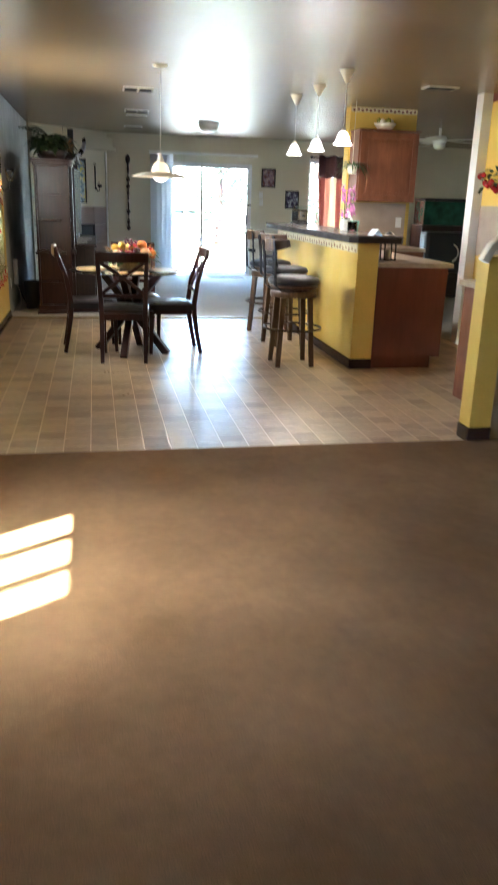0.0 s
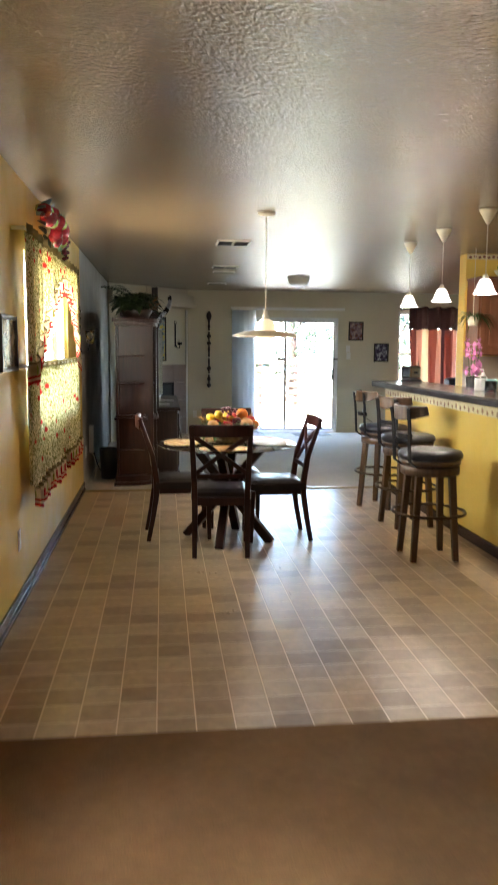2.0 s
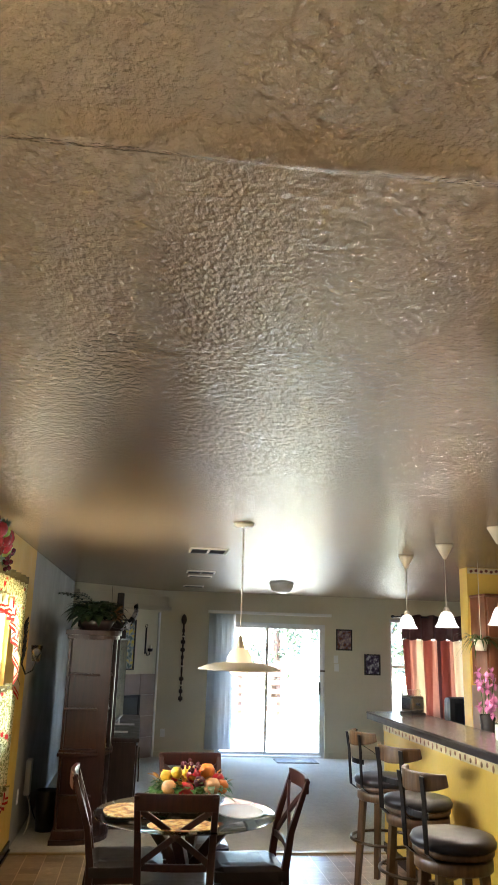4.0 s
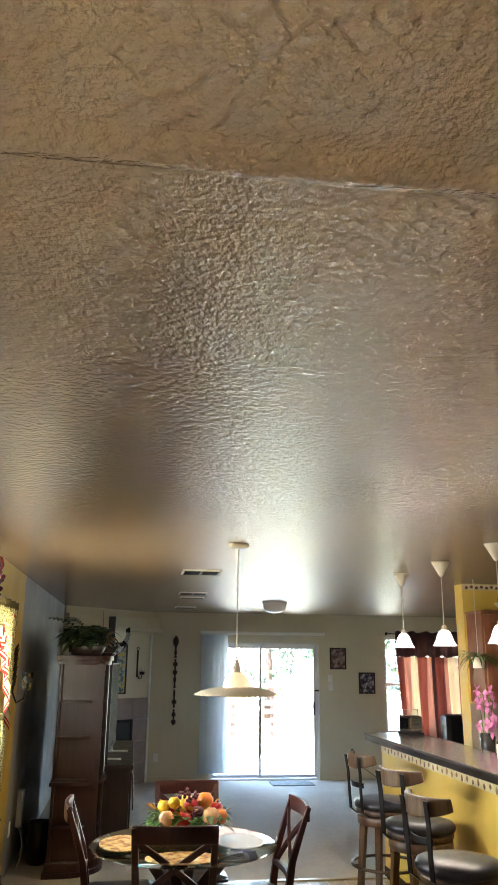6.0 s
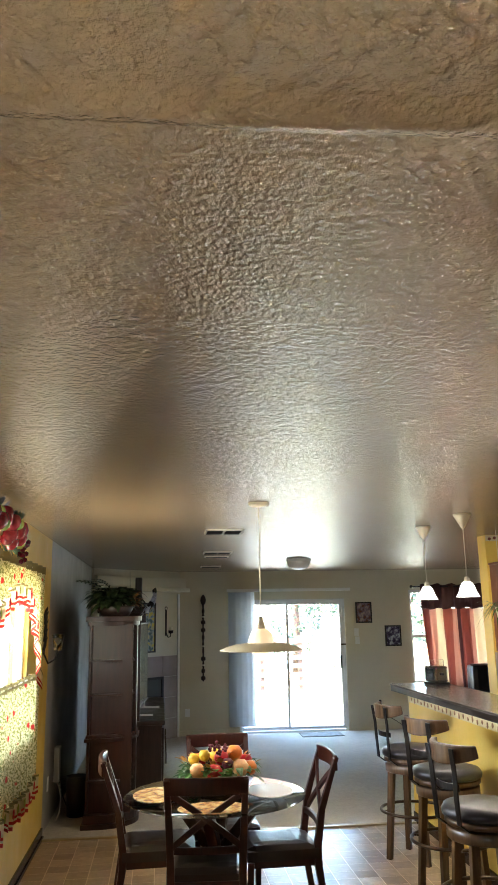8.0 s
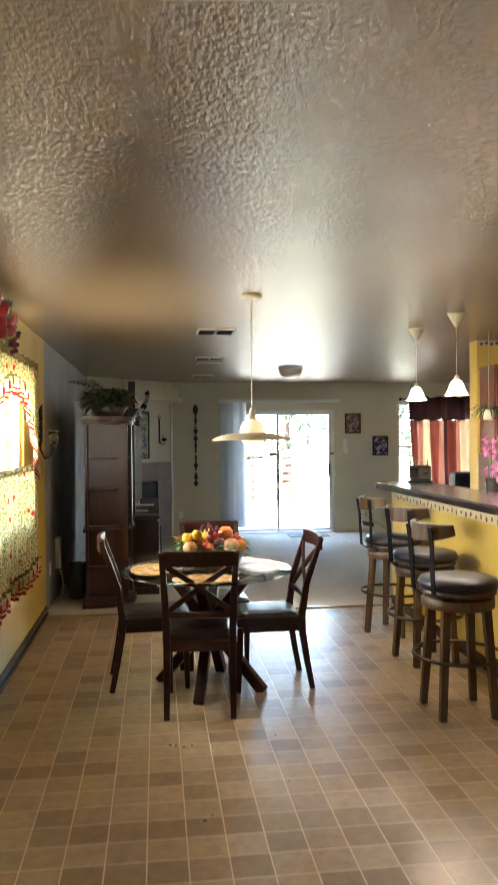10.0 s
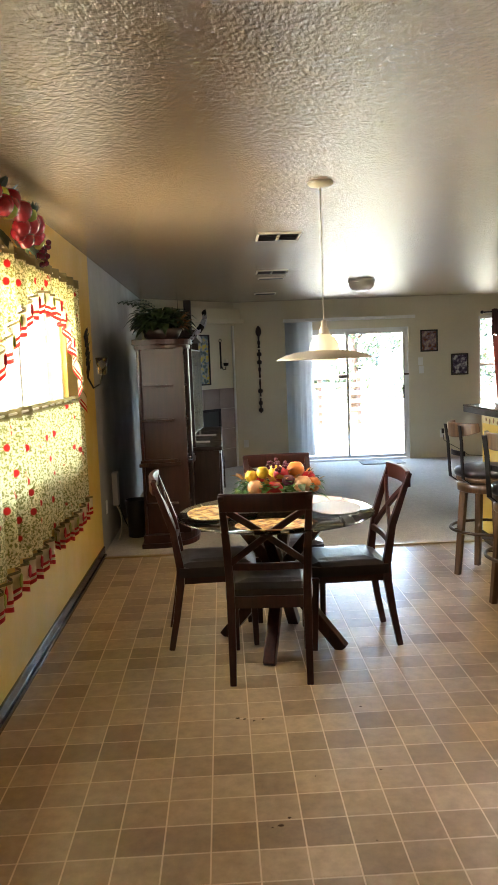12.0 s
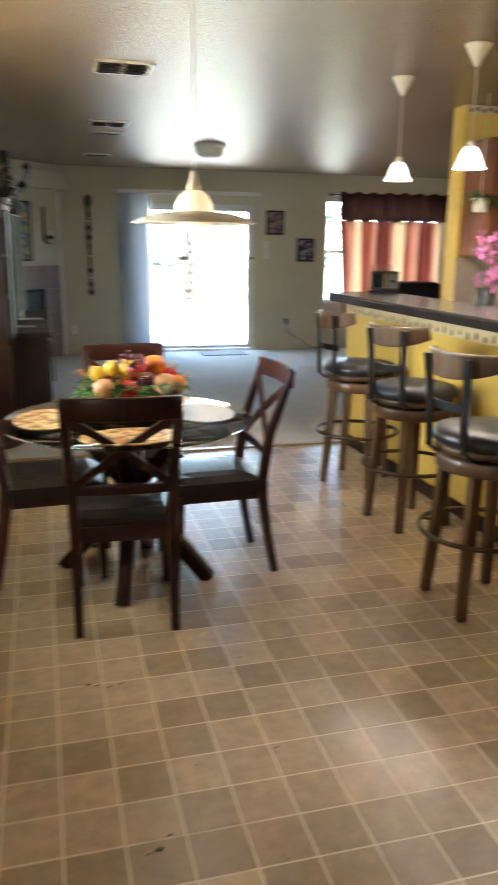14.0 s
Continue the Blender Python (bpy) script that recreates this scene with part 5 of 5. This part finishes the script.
part("base", boxes((-0.06, -0.06, 0, 0.06, 0.06, 0.0099), bev=0.002), BLACKMETAL, j)
part("roof", lathe([(0, 0.25), (0.02, 0.24), (0.075, 0.201), (0, 0.2005)], 4), BLACKMETAL, j)
part("candle", lathe([(0, 0.01), (0.025, 0.01), (0.025, 0.09), (0, 0.09)], 14), IVORY, j)
pl = thing("spider_plant", "green spider plant hanging beside the wall cabinet", "plant", pose(3.27, 8.70, 1.72))
part("hanger", tube([(0, 0, 0.72), (0, 0, 0.08)], 0.003, 6), IVORY, pl)
part("pot", lathe([(0, -0.02), (0.045, -0.02), (0.06, 0.07), (0.055, 0.07), (0, 0.05)], 18), IVORY, pl)
bm = bmesh.new()
random.seed(8)
for k in range(46):
    a = random.random() * 6.28
    leaf(bm, (0.03 * math.cos(a), 0.03 * math.sin(a), 0.06), (math.cos(a), math.sin(a), random.uniform(0.3, 1.2)), random.uniform(0.15, 0.3), 0.016, random.uniform(0.5, 1.3))
part("leaves", bm, LEAFB, pl)
bw = thing("ceramic_basket", "cream ceramic bowl of fruit on the wall cabinet", "bowl", pose(3.70, 8.93, 2.186))
part("bowl", lathe([(0, 0), (0.07, 0), (0.12, 0.06), (0.125, 0.075), (0.11, 0.07), (0, 0.03)], 22), IVORY, bw)
for k in range(7):
    part("fruit", blob((0.07 * math.cos(k), 0.05 * math.sin(k), 0.09 + 0.01 * (k % 2)), 0.034, sub=1), GAPPLE if k % 2 else IVORY, bw)


# ---- living room beyond the kitchen ----
s = thing("leather_sofa", "black leather sofa with padded arms", "sofa", pose(6.17, 11.4, 0))
for bx in ((-0.95, -0.40, 0.05, 0.95, 0.45, 0.42), (-0.95, -0.45, 0.42, 0.95, -0.18, 1.02), (-1.12, -0.42, 0.05, -0.96, 0.45, 0.64), (0.96, -0.42, 0.05, 1.12, 0.45, 0.64)):
    part("seat" if bx[5] < 0.5 else "backrest" if bx[5] > 0.9 else "arm", boxes(bx, bev=0.06), LEATHER, s)
for x in (-1.05, 1.05):
    part("foot", boxes((x - 0.04, -0.38, 0.0105, x + 0.04, 0.38, 0.0495)), BLACK, s)
for k in range(3):
    part("swirl", tube([(-0.55 + k * 0.5 + 0.13 * math.cos(a), -0.456, 0.72 + 0.13 * math.sin(a)) for a in [-1.2 + q * 0.3 for q in range(9)]], 0.012, 6), IVORY, s, "pale stitched swirl")
a = thing("aquarium", "large aquarium with green water on dark stand", "aquarium", pose(6.75, 13.2, 0))
part("stand", boxes((-0.75, -0.25, 0.0105, 0.75, 0.25, 1.06), bev=0.006), DARKWOOD, a)
part("tank", boxes((-0.72, -0.22, 1.061, 0.72, 0.22, 1.46)), mat("green_tank_glass", (0.015, 0.09, 0.06), 0.08, var=0.5, scale=5, bump=0), a)
part("hood", boxes((-0.73, -0.23, 1.461, 0.73, 0.23, 1.51), bev=0.006), BLACK, a)
f = thing("ceiling_fan", "white ceiling fan with a light bowl, at rest", "ceiling fan", pose(5.3, 11.0, CZ))
part("rod", tube([(0, 0, 0), (0, 0, -0.12)], 0.02), WHITE, f)
part("motor", lathe([(0, -0.10), (0.09, -0.11), (0.11, -0.15), (0.09, -0.2), (0, -0.2)], 22), WHITE, f)
part("bowl", lathe([(0.08, -0.2), (0.09, -0.23), (0.06, -0.27), (0, -0.285)], 22), WHITE, f)
for k in range(5):
    aa = k * 1.2566 + 0.3
    part("blade", bar([(0.1 * math.cos(aa), 0.1 * math.sin(aa), -0.16), (0.58 * math.cos(aa), 0.58 * math.sin(aa), -0.165)], 0.13, 0.008, (-math.sin(aa), math.cos(aa), 0.15), 0.002), IVORY, f)
o = thing("armchair", "black leather recliner under the living room window", "armchair", pose(5.2, 13.7, 0))
part("backrest", boxes((-0.38, -0.38, 0.4, 0.38, -0.12, 1.02), bev=0.08), LEATHER, o)
part("seat", boxes((-0.38, -0.4, 0.03, 0.38, 0.4, 0.45), bev=0.05), LEATHER, o)
for x in (-0.47, 0.47):
    part("arm", boxes((x - 0.085, -0.4, 0.0105, x + 0.085, 0.4, 0.6), bev=0.05), LEATHER, o)

picture(0, 0, 1.48, 0.42, 0.30, pose(WX, 5.62, 0, 0, 0, 90), ((0.10, 0.06, 0.04), (0.35, 0.25, 0.15), (0.2, 0.15, 0.1)), "dark framed picture beside the dining curtain")
sd = thing("smoke_detector", "round ivory smoke detector on the ceiling", "smoke detector", pose(1.98, 3.74, CZ) @ Matrix.Diagonal((0.85, 0.85, 0.85, 1)))
part("case", lathe([(0, 0), (0.07, 0), (0.072, -0.01), (0.06, -0.035), (0.03, -0.042), (0, -0.043)], 28), IVORY, sd)
part("grille", lathe([(0.045, -0.041), (0.05, -0.045), (0.055, -0.039)], 24), WHITE, sd)
ga = thing("fruit_garland", "dark red fruit and leaf garland on kitchen wall", "wall decoration", pose(4.24, 7.25, 1.66))
random.seed(14)
for k in range(9):
    part("fruit", blob((-0.035, -0.25 + k * 0.06, 0.03 * math.sin(k * 2) - 0.1 + 0.002 * k * k), 0.035, sub=1), RAPPLE, ga)
bm = bmesh.new()
for k in range(30):
    leaf(bm, (-0.02, random.uniform(-0.28, 0.28), random.uniform(-0.1, 0.12)), (-0.5, random.uniform(-1, 1), random.uniform(-0.5, 1)), 0.1, 0.04, 0.2)
part("leaves", bm, LEAF, ga)

# crumbs on the vinyl
cr = tagged(new("floor_crumbs", bpy.data.meshes.new("floor_crumbs")), "dark crumbs scattered on the vinyl floor", "crumbs", kind="stuff")
bm = bmesh.new()
for x, y, r in ((0.60, 5.51, 0.014), (0.63, 5.55, 0.008), (0.57, 5.50, 0.006), (0.47, 6.30, 0.012), (0.50, 6.29, 0.01), (0.54, 6.27, 0.008), (0.58, 6.28, 0.008), (1.0, 5.82, 0.006), (1.02, 6.35, 0.008), (0.75, 5.8, 0.005), (0.9, 5.4, 0.005)):
    blob((x, y, 0.003), r * 0.65, (1.3, 0.8, 0.35), 0.8, bm, 1)
bm.to_mesh(cr.data)
bm.free()
cr.data.materials.append(mat("brown_crumb", (0.09, 0.05, 0.025), 0.8))

# ---- garden ----
fe = thing("garden_fence", "brown wooden rail fence at the edge of the lawn", "fence", pose(0, 22.5, -0.12))
FENCEW = mat("weathered_fence_wood", (0.085, 0.042, 0.027), 0.8, var=0.3)
for i in range(3):
    part("post", boxes((1.9 + i * 1.0, 0, 0, 2.0 + i * 1.0, 0.1, 1.35), bev=0.006), FENCEW, fe)
for k in range(6):
    part("board", boxes((1.85, -0.03, 0.12 + k * 0.21, 4.05, -0.001, 0.24 + k * 0.21), bev=0.004), FENCEW, fe)


def tree(x, y, h, r, seed):
    random.seed(seed)
    t = thing("garden_tree", "leafy green garden tree behind the fence", "tree", pose(x, y, -0.12), group="garden trees")
    bm = tube([(0, 0, 0), (0.05, 0.02, h * 0.25), (-0.04, 0.05, h * 0.45), (0.05, 0, h * 0.8)], [0.14, 0.11, 0.09, 0.03], 8)
    for k in range(7):
        a = k * 0.9 + seed
        tube([(0, 0.03, h * (0.3 + 0.05 * k)), (r * 0.4 * math.cos(a), r * 0.4 * math.sin(a), h * (0.45 + 0.05 * k)), (r * 0.8 * math.cos(a), r * 0.8 * math.sin(a), h * (0.52 + 0.05 * k))], [0.05, 0.035, 0.012], 6, bm)
    part("trunk", bm, FENCEW, t)
    vs, fs = [], []
    clumps = [(Vector((random.gauss(0, r * 0.5), random.gauss(0, r * 0.5), h * random.uniform(0.12, 1.0))), random.uniform(0.25, 0.6)) for _ in range(44)]
    for c, cr in clumps:
        for _ in range(110):
            p = c + Vector((random.gauss(0, cr * 0.5), random.gauss(0, cr * 0.5), random.gauss(0, cr * 0.4)))
            d = Vector((random.gauss(0, 1), random.gauss(0, 1), random.gauss(0, 1))).normalized()
            e = d.orthogonal().normalized()
            L = random.uniform(0.05, 0.11)
            n = len(vs)
            vs += [p - d * L, p + e * L * 0.45, p + d * L, p - e * L * 0.45]
            fs.append((n, n + 1, n + 2, n + 3))
    me = bpy.data.meshes.new("crown")
    me.from_pydata(vs, [], fs)
    me.materials.append(LEAF)
    cw = new("crown", me)
    cw.parent = t


for k, (x, y, h, r) in enumerate(((1.6, 24.5, 5.5, 1.6), (4.6, 27, 7, 2.2), (7.5, 24.8, 6, 1.8), (-1.5, 26, 6.5, 2.0), (11, 27, 7, 2.2))):
    tree(x, y, h, r, 30 + k)


# ---- floor squares ----
PITCH_X, PITCH_Y, GAP = 0.1533, 0.1515, 0.0055
X_PHASE, Y_PHASE = 0.366, 5.24


def square_bm(cx=0, cy=0):
    a, b, z = (PITCH_X - GAP) / 2, (PITCH_Y - GAP) / 2, 0.0006
    lo = [(-a, -b), (a, -b), (a, b), (-a, b)]
    return [(cx + x, cy + y, 0.0002) for x, y in lo] + [(cx + x * 0.985, cy + y * 0.985, z) for x, y in lo]


FACES = [(4, 5, 6, 7)] + [(k, (k + 1) % 4, 4 + (k + 1) % 4, 4 + k) for k in range(4)]
one = bpy.data.meshes.new("tile")
one.from_pydata(square_bm(), [], FACES)
one.materials.append(TILE_O)
verts, faces = [], []
ix0, ix1 = math.floor((WX + 0.03 - X_PHASE) / PITCH_X), math.floor((4.14 - X_PHASE) / PITCH_X)
iy0, iy1 = math.floor((E0 - Y_PHASE) / PITCH_Y), math.ceil((E1 - 0.03 - Y_PHASE) / PITCH_Y)
for i in range(ix0, ix1):
    for j in range(iy0, iy1):
        cx, cy = X_PHASE + (i + 0.5) * PITCH_X, Y_PHASE + (j + 0.5) * PITCH_Y
        if -0.5 < cx < 1.85 and 4.9 < cy < 7.75:
            o = new("tile", one)
            o.location = (cx, cy, 0)
            o.parent = floor
        else:
            n = len(verts)
            verts += [(max(WX, x), min(max(E0, y), E1), z) for x, y, z in square_bm(cx, cy)]
            faces += [tuple(n + q for q in f) for f in FACES]
me = bpy.data.meshes.new("tile_field")
me.from_pydata(verts, [], faces)
me.materials.append(TILE_I)
o = new("tile_field", me)
o.parent = floor
tagged(o, "", "", "", "stuff")
